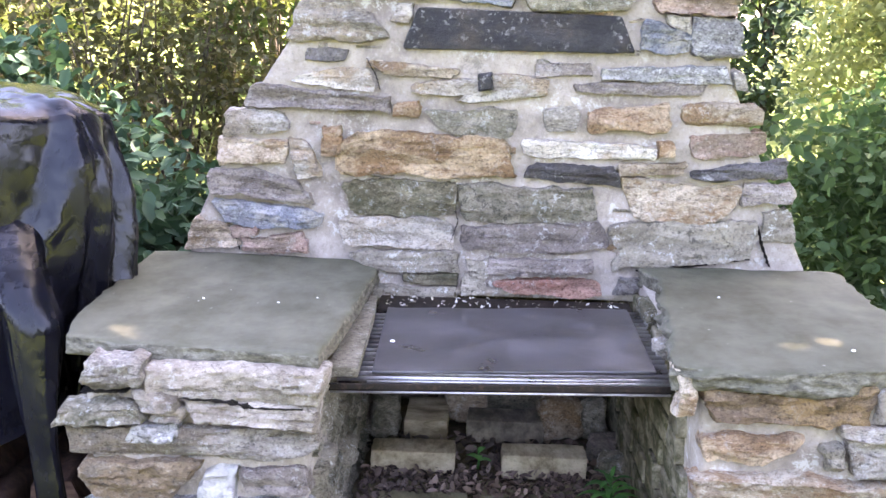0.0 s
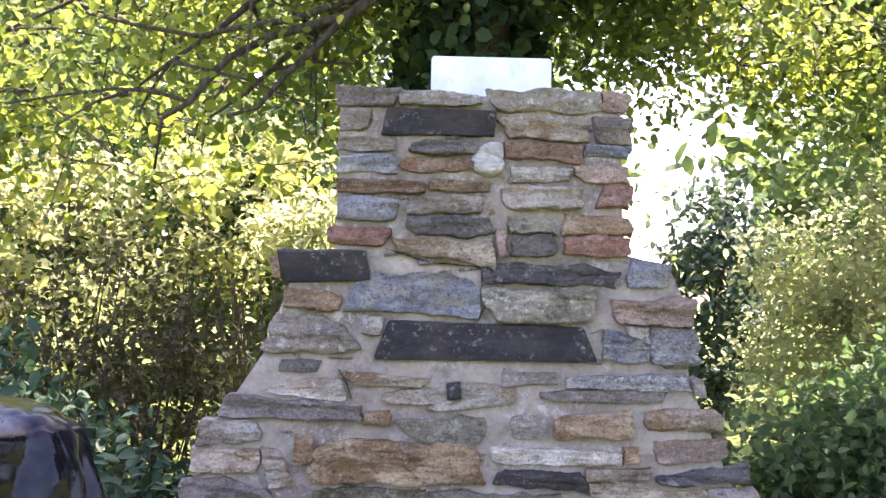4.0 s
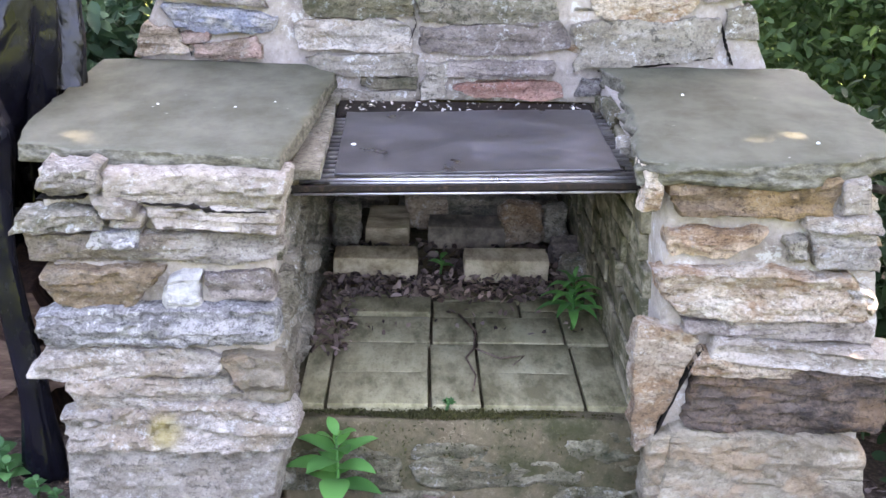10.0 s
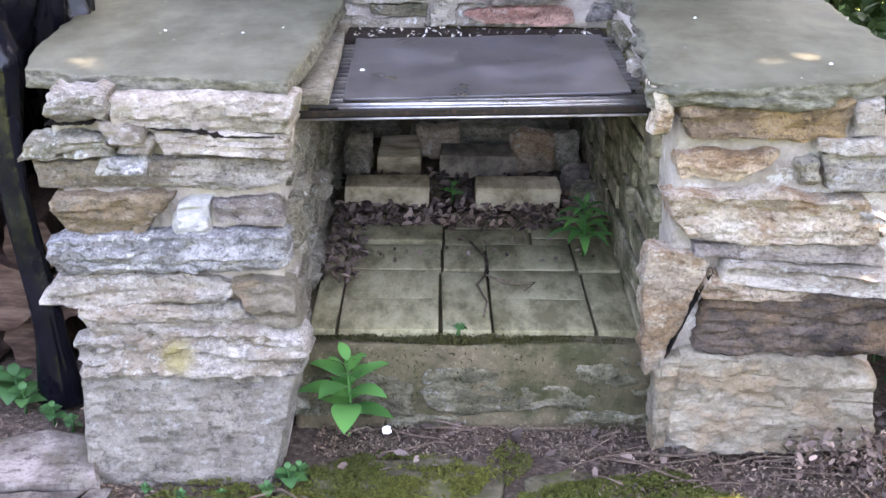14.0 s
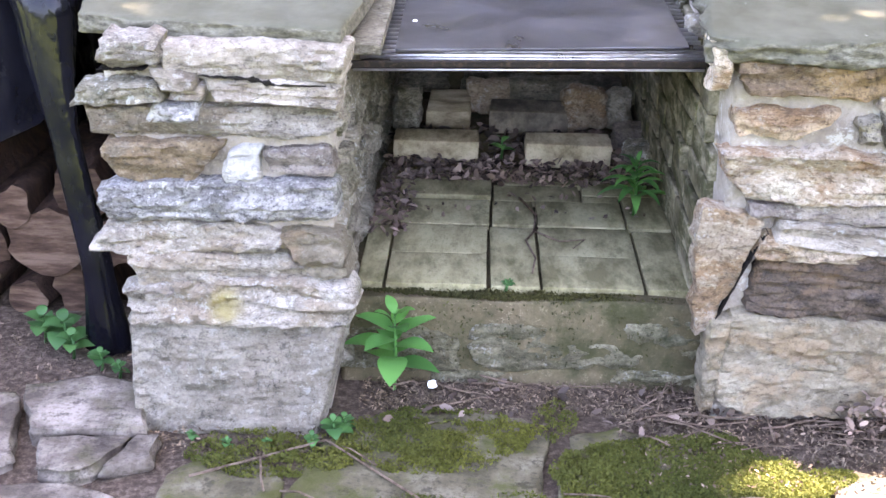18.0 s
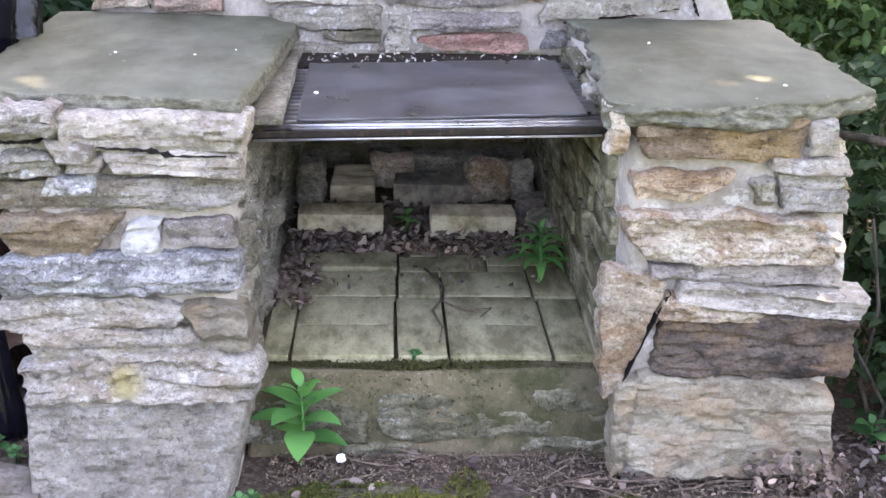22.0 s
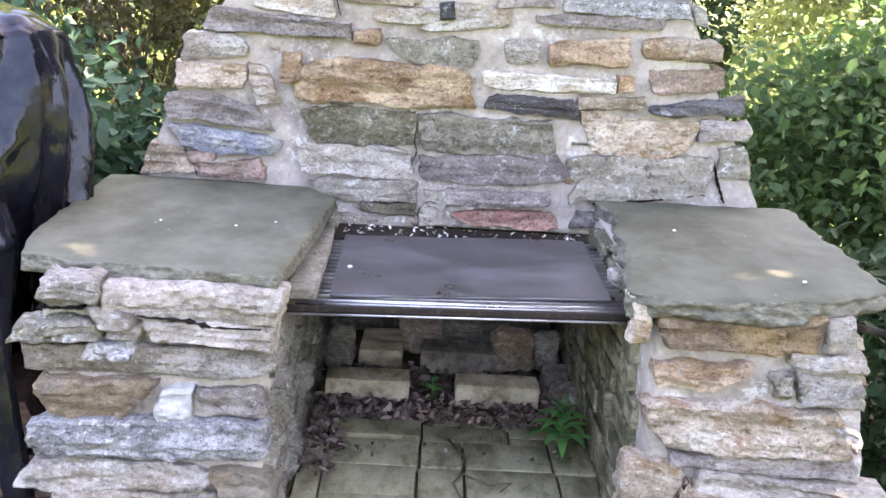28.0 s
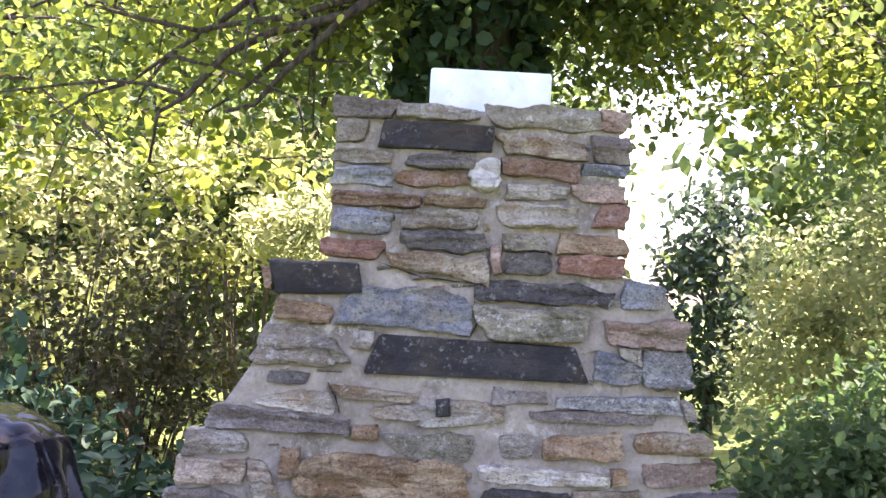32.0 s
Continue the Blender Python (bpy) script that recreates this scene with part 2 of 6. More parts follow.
RUST, TANNED = (0.33, 0.2, 0.105), (0.33, 0.275, 0.215)
STONE = {
    "G": stone_material("grey_schist", (0.19, 0.175, 0.155), (0.34, 0.315, 0.285), (0.52, 0.49, 0.45), stain=TANNED),
    "g": stone_material("mottled_grey_stone", (0.2, 0.18, 0.145), (0.32, 0.295, 0.245), (0.43, 0.4, 0.345), (2, 2, 5), 0.8, grit=0.36, seams=0.2, soot=0.7),
    "D": stone_material("black_slate", (0.018, 0.018, 0.021), (0.032, 0.032, 0.038), (0.05, 0.05, 0.056), specks=0.35, rough=0.55, relief=0.2, grit=0.1, seams=0.2),
    "K": stone_material("dark_grey_slate", (0.07, 0.066, 0.07), (0.14, 0.132, 0.135), (0.24, 0.225, 0.22), specks=0.3),
    "k": stone_material("layered_dark_slate", (0.045, 0.044, 0.05), (0.09, 0.086, 0.094), (0.17, 0.163, 0.17), (2.5, 2.5, 14), specks=0.45),
    "B": stone_material("blue_grey_slate", (0.135, 0.152, 0.192), (0.235, 0.266, 0.335), (0.43, 0.455, 0.515), specks=0.4, stain=(0.5, 0.48, 0.44)),
    "L": stone_material("mauve_grey_stone", (0.15, 0.128, 0.122), (0.26, 0.228, 0.215), (0.4, 0.36, 0.335), specks=0.35),
    "A": stone_material("ochre_streaked_gneiss", (0.24, 0.155, 0.09), (0.48, 0.385, 0.285), (0.74, 0.67, 0.58), specks=0.3, stain=(0.4, 0.245, 0.14)),
    "T": stone_material("orange_sandstone", (0.2, 0.115, 0.07), (0.4, 0.265, 0.17), (0.58, 0.46, 0.34), specks=0.25, stain=RUST),
    "O": stone_material("ochre_quartzite", (0.075, 0.048, 0.034), (0.34, 0.205, 0.105), (0.66, 0.52, 0.36), (3, 3, 6), 0.2, relief=1.0, stain=RUST, seams=0.3),
    "C": stone_material("cream_gneiss", (0.22, 0.16, 0.11), (0.47, 0.385, 0.295), (0.68, 0.6, 0.5), specks=0.4, stain=RUST),
    "W": stone_material("pale_quartzite", (0.34, 0.29, 0.24), (0.6, 0.55, 0.49), (0.8, 0.765, 0.7), specks=0.4, stain=(0.5, 0.38, 0.27)),
    "w": stone_material("cracked_pale_stone", (0.19, 0.163, 0.134), (0.34, 0.305, 0.264), (0.5, 0.46, 0.412), (2.2, 2.2, 5), specks=0.5, grit=0.3, seams=0.7, soot=0.4),
    "u": stone_material("tan_grey_stone", (0.16, 0.132, 0.1), (0.31, 0.265, 0.21), (0.47, 0.42, 0.35), (2.5, 2.5, 10), 0.3, stain=(0.33, 0.24, 0.15)),
    "e": stone_material("rough_grey_block", (0.14, 0.13, 0.108), (0.232, 0.217, 0.188), (0.33, 0.31, 0.275), (2, 2, 3), 0.3, grit=0.34, seams=0.1, soot=0.6),
    "P": stone_material("pink_gneiss", (0.22, 0.135, 0.112), (0.45, 0.305, 0.255), (0.64, 0.5, 0.44), specks=0.3, stain=TANNED),
    "R": stone_material("dull_red_stone", (0.18, 0.08, 0.064), (0.31, 0.15, 0.118), (0.42, 0.26, 0.215), specks=0.3),
    "N": stone_material("red_brown_stone", (0.15, 0.08, 0.058), (0.3, 0.18, 0.135), (0.42, 0.31, 0.25), specks=0.3, stain=RUST),
    "h": stone_material("mossy_step_stone", (0.095, 0.088, 0.058), (0.185, 0.173, 0.118), (0.31, 0.293, 0.215), (2, 2, 4), specks=0.35, moss=0.4, soot=0.6),
    "M": stone_material("greenish_grey_stone", (0.17, 0.16, 0.12), (0.29, 0.275, 0.215), (0.45, 0.42, 0.36), specks=0.85, moss=0.2, soot=0.7),
    "m": stone_material("mossy_stone", (0.09, 0.08, 0.05), (0.19, 0.17, 0.115), (0.33, 0.305, 0.225), specks=0.75, moss=0.4, soot=0.8),
    "Q": stone_material("grey_white_quartz", (0.26, 0.262, 0.26), (0.4, 0.408, 0.41), (0.54, 0.55, 0.55), specks=0.2, rough=0.5, grit=0.15, seams=0.4),
    "q": stone_material("white_quartz_lump", (0.42, 0.4, 0.37), (0.7, 0.69, 0.67), (0.84, 0.835, 0.82), (4, 4, 4), specks=0.0, rough=0.5, grit=0.15, seams=0.2, soot=0.3),
    "H": stone_material("damp_wall_stone", (0.14, 0.125, 0.1), (0.28, 0.26, 0.21), (0.44, 0.42, 0.365), (2, 2, 5), 0.5, moss=0.35),
    "Y": stone_material("grey_schist_with_yellow_lichen", (0.19, 0.175, 0.155), (0.34, 0.315, 0.285), (0.52, 0.49, 0.45), stain=TANNED, spot=(-0.03, 0.0, 0.03)),
    "Z": stone_material("mauve_stone_with_yellow_lichen", (0.15, 0.128, 0.122), (0.26, 0.228, 0.215), (0.4, 0.36, 0.335), specks=0.7, soot=0.5, spot=(0.16, 0.02, 0.018)),
    "U": stone_material("umber_stone", (0.1, 0.07, 0.047), (0.21, 0.148, 0.1), (0.37, 0.28, 0.195), (3, 3, 7), 0.15, stain=(0.44, 0.3, 0.16)),
    "V": stone_material("buff_green_stone", (0.13, 0.112, 0.08), (0.24, 0.213, 0.162), (0.35, 0.318, 0.256), (2, 2, 4), 0.1, grit=0.26, stain=(0.33, 0.25, 0.17), seams=0.3),
    "S": stone_material("silvery_mica_schist", (0.17, 0.17, 0.18), (0.32, 0.325, 0.34), (0.56, 0.565, 0.59), (3, 3, 7), 0.8, grit=0.6, seams=0.2),
    "X": stone_material("iron_stained_dark_stone", (0.03, 0.027, 0.029), (0.085, 0.07, 0.067), (0.2, 0.155, 0.125), (1.6, 1.6, 8), 0.05, stain=(0.27, 0.18, 0.115), seams=0.5),
}


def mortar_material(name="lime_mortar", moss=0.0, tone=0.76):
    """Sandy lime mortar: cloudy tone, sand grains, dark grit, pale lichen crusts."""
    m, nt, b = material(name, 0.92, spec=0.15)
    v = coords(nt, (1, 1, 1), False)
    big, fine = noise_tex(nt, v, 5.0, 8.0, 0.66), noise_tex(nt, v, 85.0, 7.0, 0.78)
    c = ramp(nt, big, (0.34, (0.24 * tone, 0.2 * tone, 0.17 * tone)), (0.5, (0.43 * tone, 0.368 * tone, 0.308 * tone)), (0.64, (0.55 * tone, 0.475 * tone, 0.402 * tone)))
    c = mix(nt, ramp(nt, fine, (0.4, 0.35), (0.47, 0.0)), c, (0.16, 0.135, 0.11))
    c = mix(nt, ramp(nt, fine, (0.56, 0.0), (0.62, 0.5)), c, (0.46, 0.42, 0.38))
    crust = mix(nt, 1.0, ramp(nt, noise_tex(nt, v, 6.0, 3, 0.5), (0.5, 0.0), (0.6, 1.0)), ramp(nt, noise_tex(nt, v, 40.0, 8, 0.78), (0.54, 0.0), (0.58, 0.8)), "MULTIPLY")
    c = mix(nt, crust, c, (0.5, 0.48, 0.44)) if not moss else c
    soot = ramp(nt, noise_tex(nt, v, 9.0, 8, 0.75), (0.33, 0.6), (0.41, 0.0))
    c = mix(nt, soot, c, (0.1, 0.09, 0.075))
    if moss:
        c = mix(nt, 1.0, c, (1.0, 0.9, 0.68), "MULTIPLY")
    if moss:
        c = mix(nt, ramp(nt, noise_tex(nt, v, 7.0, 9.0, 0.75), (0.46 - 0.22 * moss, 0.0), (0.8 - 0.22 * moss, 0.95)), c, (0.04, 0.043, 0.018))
    nt.links.new(c, b.inputs["Base Color"])
    n1 = bump(nt, b, noise_tex(nt, v, 20.0, 8.0, 0.66), 0.8, 0.012)
    bump(nt, b, fine, 0.8, 0.004, n1)
    return m


MORTAR = mortar_material()
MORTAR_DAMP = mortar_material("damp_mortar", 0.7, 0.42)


# ---- mesh helpers ----
def mesh_of(name, verts, faces, mat, smooth=True):
    me = bpy.data.meshes.new(name)
    me.from_pydata([tuple(v) for v in verts], [], faces)
    if mat:
        me.materials.append(mat)
    if smooth:
        me.shade_smooth()
    me.update()
    return me


def part(name, me, parent=None, label="", m=None):
    ob = new(name, me)
    if m is not None:
        ob.matrix_basis = m
    if parent is not None:
        ob.parent = parent
    if label:
        ob["label"] = label
    return ob


def thing(name, label, category, m=None, group="", kind="", me=None):
    ob = tagged(new(name, me), label, category, group, kind)
    if m is not None:
        ob.matrix_basis = m
    return ob


def grid_faces(nu, nv):
    return [(j * nu + i, j * nu + i + 1, (j + 1) * nu + i + 1, (j + 1) * nu + i) for j in range(nv - 1) for i in range(nu - 1)]


def fbm(x, y, z, octaves=4):
    return noise.fractal(Vector((x, y, z)), 0.9, 2.1, octaves)


STONE_SEED = [0]


def stone_mesh(w, h, d, mat, left=0.0, right=0.0, ragged=1.0, wedge=0.0):
    """A rough, split rubble stone with its face to -y, its middle at the origin and its root behind the mortar.
    left, right: how far the upper corners stand outside (+) or inside (-) the lower ones, as a share of h. wedge: the right end higher (+) than the left."""
    STONE_SEED[0] += 1
    rng = random.Random(STONE_SEED[0])
    s = STONE_SEED[0] * 7.31
    cell = 0.0075 if max(w, h) < 0.3 else 0.0095
    nu, nv = int(min(58, max(12, w / cell))), int(min(34, max(9, h / cell)))
    us = np.r_[-1, -1 + 0.009 / w, np.linspace(-1 + 0.02 / w, 1 - 0.02 / w, nu), 1 - 0.009 / w, 1]
    vs = np.r_[-1, -1 + 0.009 / h, np.linspace(-1 + 0.02 / h, 1 - 0.02 / h, nv), 1 - 0.009 / h, 1]
    power = 14 if mat is STONE["D"] else rng.uniform(4, 14)
    plain = mat is STONE["D"]
    wild = 0.0 if plain else 1.0
    wild *= 1.0 if h < 0.2 else 0.2
    thin_l, thin_r = 1 - wild * rng.choice((0.05, 0.15, 0.3, 0.45)) * rng.random(), 1 - wild * rng.choice((0.05, 0.15, 0.3, 0.45)) * rng.random()
    sag_l, sag_r = wild * rng.uniform(-0.25, 0.25), wild * rng.uniform(-0.25, 0.25)
    left, right = left or wild * rng.uniform(-0.35, 0.25), right or wild * rng.uniform(-0.35, 0.25)
    planes = [(rng.uniform(-0.16, 0.16), rng.uniform(-0.35, 0.35), rng.uniform(0.0, 0.35) * d) for _ in range(rng.randint(3, 6))]
    spots = [(rng.uniform(-0.5, 0.5) * w, rng.uniform(-0.5, 0.5) * h) for _ in planes]
    beds, dip = rng.uniform(26, 60), rng.uniform(-0.08, 0.08)
    block = 0.6 if h > 0.2 and mat is not STONE["X"] else 1.0
    amp = block * (0.004 if plain else 0.021) * ragged * min(1.0, h / 0.06)
    verts = []
    for v in vs:
        for u in us:
            r = max(abs(u), abs(v))
            corner = (abs(u) ** power + abs(v) ** power) ** (1 / power)
            k = r / corner if corner > 1e-6 else 1.0
            end = abs(u) ** 1.6
            thin, sag = (thin_l, sag_l) if u < 0 else (thin_r, sag_r)
            x, z = u * k * w / 2, (v * k * (1 - end * (1 - thin)) + sag * end * (1 - thin)) * h / 2 * (1 + wedge * u)
            x += (left if u < 0 else right) * (-1 if u < 0 else 1) * v * 0.5 * h * abs(u)
            e = r**4
            x += e * amp * (0.9 * fbm(z * 24 + s, x * 4, s, 4) + 0.35 * fbm(z * 90, x * 20, s, 2))
            z += e * amp * (0.9 * fbm(x * 9 + s, 3.0 + v, s * 0.7, 5) + 0.3 * fbm(x * 60, v * 2, s, 2))
            inner = min((1 - abs(u)) * w / 2, (1 - abs(v)) * h / 2)
            prof = min(1.0, max(inner, 0.0) / (0.004 + 0.08 * d)) ** 0.5
            face = d * 1.12 - max(0.0, max(c + a * (x - p) + b * (z - q) for (a, b, c), (p, q) in zip(planes, spots)))
            bed = noise.noise(Vector((x * 5 + s, (z + dip * x) * beds, s)))
            ledge = math.floor(3.5 * noise.noise(Vector((x * 2.2 + s, (z + dip * x) * beds * 0.55, 1.3 * s)))) / 3.5
            y = -prof * (max(face, 0.35 * d) + min(d, 0.03) * block * (0.35 * bed + 0.75 * ledge) + 0.0085 * fbm(x * 34 + s, z * 60, 2 * s, 4))
            if r > 0.9999:
                y = 0.03
            verts.append((x, y, z))
    return mesh_of("stone", verts, grid_faces(len(us), len(vs)), mat)


def laid_mesh(x0, x1, top0, top1, bot0, bot1, lean0, lean1, d, kind):
    """A split stone of a course, its face to -y: the mean x of its two ends, the height of its upper and lower corners at each end,
    and how far each end leans out at its top. The origin is its middle, its root lies behind the mortar."""
    STONE_SEED[0] += 1
    rng = random.Random(STONE_SEED[0])
    s = STONE_SEED[0] * 7.31
    plain = kind == "D"
    cx, cz = (x0 + x1) / 2, (top0 + top1 + bot0 + bot1) / 4
    grow = 0.005 if d < 0.04 else 0.008
    x0, x1, top0, top1, bot0, bot1 = x0 - grow, x1 + grow, top0 + grow, top1 + grow, bot0 - grow, bot1 - grow
    w, h = x1 - x0, (top0 + top1 - bot0 - bot1) / 2
    corners = {(-1, 1): (x0 - lean0 - cx, top0 - cz), (1, 1): (x1 + lean1 - cx, top1 - cz), (1, -1): (x1 - lean1 - cx, bot1 - cz), (-1, -1): (x0 + lean0 - cx, bot0 - cz)}
    cell = 0.0075 if max(w, h) < 0.3 else 0.009
    nu, nv = int(min(60, max(8, w / cell))), int(min(36, max(6, h / cell)))
    us = np.r_[-1, -1 + 0.009 / w, np.linspace(-1 + 0.02 / w, 1 - 0.02 / w, nu), 1 - 0.009 / w, 1] if w > 0.03 else np.linspace(-1, 1, 9)
    vs = np.r_[-1, -1 + 0.009 / h, np.linspace(-1 + 0.02 / h, 1 - 0.02 / h, nv), 1 - 0.009 / h, 1] if h > 0.03 else np.linspace(-1, 1, 9)
    rounding = {c: 2.3 if kind == "q" else 20.0 if plain or kind in "Qgwe" else rng.choice((4.0, 7.0, 12.0, 20.0)) for c in corners}
    amp = (0.0025 if plain else 0.006 if kind in "we" else 0.3 * min(h, 0.055)) * (0.6 if h > 0.18 else 1.0)
    tilt = min(1.0, d / 0.045)
    planes = [(rng.uniform(-0.16, 0.16) * tilt, rng.uniform(-0.4, 0.4) * tilt, rng.uniform(0.0, 0.35) * d) for _ in range(rng.randint(3, 6))]
    spots = [(rng.uniform(-0.5, 0.5) * w, rng.uniform(-0.5, 0.5) * h) for _ in planes]
    beds, dip = rng.uniform(26, 60), rng.uniform(-0.08, 0.08)
    layered = (0.1 if plain else 0.2 if h > 0.18 and kind != "X" else 1.0 if d > 0.03 else 0.75) * min(d, 0.035)
    verts = []
    for v in vs:
        for u in us:
            c = (-1 if u < 0 else 1, -1 if v < 0 else 1)
            p = rounding[c]
            r = max(abs(u), abs(v))
            full = (abs(u) ** p + abs(v) ** p) ** (1 / p)
            k = r / full if full > 1e-6 else 1.0
            a, b = (u * k + 1) / 2, (v * k + 1) / 2
            x = (1 - b) * ((1 - a) * corners[-1, -1][0] + a * corners[1, -1][0]) + b * ((1 - a) * corners[-1, 1][0] + a * corners[1, 1][0])
            z = (1 - b) * ((1 - a) * corners[-1, -1][1] + a * corners[1, -1][1]) + b * ((1 - a) * corners[-1, 1][1] + a * corners[1, 1][1])
            e = r**4
            x += e * amp * (1.1 * fbm(z * 17 + s, x * 5, s, 4) + 0.3 * fbm(z * 80, x * 30, s, 2))
            z += e * amp * (0.9 * fbm(x * 11 + s, 3.0 + v, s * 0.7, 5) + 0.3 * fbm(x * 60, v * 2, s, 2))
            inner = min((1 - abs(u)) * w / 2, (1 - abs(v)) * h / 2)
            prof = min(1.0, max(inner, 0.0) / (0.003 + 0.1 * d)) ** 0.5
            face = d * 1.12 - max(0.0, max(q + m * (x - i) + n * (z - j) for (m, n, q), (i, j) in zip(planes, spots)))
            bed = noise.noise(Vector((x * 5 + s, (z + dip * x) * beds, s)))
            ledge = math.floor(3.5 * noise.noise(Vector((x * 2.2 + s, (z + dip * x) * beds * 0.55, 1.3 * s)))) / 3.5
            y = -prof * (max(face, 0.6 * d) + layered * (0.35 * bed + 0.8 * ledge) + (0.03 if plain else 0.2) * d * fbm(x * 34 + s, z * 60, 2 * s, 4))
            verts.append((x, 0.03 if r > 0.9999 else y, z))
    me = mesh_of("stone", verts, grid_faces(len(us), len(vs)), STONE[kind])
    me.set_sharp_from_angle(angle=radians(32))
    return me, cx, cz


def laid(parent, stones, y, proud):
    """Stones as (kind, x0, x1, top0, top1, bot0, bot1, lean0, lean1[, proud]) in the wall face y."""
    for kind, *numbers in stones:
        me, cx, cz = laid_mesh(*numbers[:8], numbers[8] if len(numbers) > 8 else proud * random.uniform(0.85, 1.2), kind)
        part("stone", me, parent, "", pose(cx, y, cz))


def rubble(parent, stones, y, proud=0.027):
    """Stones as (x, z, w, h, kind[, left, right, wedge, tilt, proud]); the face plane is y."""
    for row in stones:
        x, z, w, h, kind = row[:5]
        left, right, wedge, tilt, out = (list(row[5:]) + [0, 0, 0, 0, 0][len(row) - 5 :])[:5]
        me = stone_mesh(w, h, out or proud * random.uniform(0.8, 1.35), STONE[kind], left, right, 1.0, wedge)
        m = pose(x, y, z, 0, -tilt, 0)
        part("stone", me, parent, "", m)


def slab_body(name, outline, z0, z1, mat, parent=None, bevel=0.008, wobble=0.006, label="", rough_side=0.0, m=None, cuts=0.014):
    """A flat slab with a rounded, uneven rim; the outline runs anticlockwise seen from above."""
    pts = []
    n = len(outline)
    for i in range(n):
        a, b = Vector((*outline[i], 0)), Vector((*outline[(i + 1) % n], 0))
        steps = max(1, int((b - a).length / cuts))
        pts += [a.lerp(b, k / steps) for k in range(steps)]
    c = sum(pts, Vector()) / len(pts)
    rings, h = [], z1 - z0
    levels = [(z0, 0.985), (z0 + 0.12 * h, 0.998), (z0 + 0.25 * h, 1.0), (z0 + 0.38 * h, 1.0), (z0 + 0.5 * h, 1.0), (z0 + 0.62 * h, 1.0), (z0 + 0.75 * h, 1.0), (z0 + 0.88 * h, 1.0), (z1 - bevel * 0.3, 0.996), (z1, 0.985), (z1, 0.93), (z1, 0.8), (z1, 0.6), (z1, 0.35), (z1, 0.12)]
    for k, (z, s) in enumerate(levels):
        ring = []
        for p in pts:
            q = c + (p - c) * s
            side = max(0.0, 1 - abs(s - 1) * 25)
            out = (p - c).normalized()
            push = wobble * fbm(p.x * 9, p.y * 9, 1.7, 3) + side * rough_side * (fbm(p.x * 16, p.y * 16, z * 60, 5) + 0.5 * math.floor(3 * noise.noise(Vector((p.x * 5, p.y * 5, z * 55)))) / 3)
            dz = 0.004 * fbm(q.x * 5, q.y * 5, 4.4, 3) if k > 7 else rough_side * 0.6 * fbm(p.x * 8, p.y * 8, 9.1, 3) if k < 2 else 0
            ring.append((q.x + out.x * push, q.y + out.y * push, z + dz))
        rings.append(ring)
    N = len(pts)
    verts = [v for r in rings for v in r] + [(c.x, c.y, z1), (c.x, c.y, z0)]
    faces = []
    for k in range(len(rings) - 1):
        for i in range(N):
            j = (i + 1) % N
            faces.append((k * N + i, k * N + j, (k + 1) * N + j, (k + 1) * N + i))
    top, last = len(verts) - 2, (len(rings) - 1) * N
    faces += [(last + i, last + (i + 1) % N, top) for i in range(N)]
    faces += [((i + 1) % N, i, top + 1) for i in range(N)]
    me = mesh_of(name, verts, faces, mat)
    return part(name, me, parent, label, m) if parent is not None else me


def box_mesh(name, sx, sy, sz, mat, bevel=0.004, segs=2, rough=0.0):
    """A bevelled box on z = 0, its middle at x = y = 0, with a little wear."""
    bm = bmesh.new()
    bmesh.ops.create_cube(bm, size=1.0)
    bmesh.ops.scale(bm, vec=(sx, sy, sz), verts=bm.verts)
    bmesh.ops.translate(bm, vec=(0, 0, sz / 2), verts=bm.verts)
    if bevel:
        bmesh.ops.bevel(bm, geom=bm.edges[:], offset=bevel, segments=segs, affect="EDGES", profile=0.6)
    if rough:
        bmesh.ops.subdivide_edges(bm, edges=[e for e in bm.edges if e.calc_length() > 0.03], cuts=4, use_grid_fill=True)
        for v in bm.verts:
            v.co += rough * Vector((fbm(v.co.x * 30, v.co.y * 30, v.co.z * 30), fbm(v.co.y * 30, 5 + v.co.z * 30, v.co.x * 30), fbm(v.co.z * 30, v.co.x * 30, 9 + v.co.y * 30)))
    me = bpy.data.meshes.new(name)
    bm.to_mesh(me)
    bm.free()
    me.materials.append(mat)
    me.shade_smooth() if rough else None
    return me


def tube(name, points, radii, mat, sides=7, caps=True):
    """A tapered tube along points."""
    verts, faces = [], []
    pts = [Vector(p) for p in points]
    up = Vector((0.31, 0.17, 0.93))
    for k, p in enumerate(pts):
        t = (pts[min(k + 1, len(pts) - 1)] - pts[max(k - 1, 0)]).normalized()
        a = t.cross(up).normalized()
        b = t.cross(a)
        verts += [p + float(radii[k]) * (math.cos(q) * a + math.sin(q) * b) for q in (2 * math.pi * i / sides for i in range(sides))]
    for k in range(len(pts) - 1):
        for i in range(sides):
            j = (i + 1) % sides
            faces.append((k * sides + i, k * sides + j, (k + 1) * sides + j, (k + 1) * sides + i))
    if caps:
        faces += [tuple(range(sides))[::-1], tuple(range((len(pts) - 1) * sides, len(pts) * sides))]
    return mesh_of(name, verts, faces, mat)


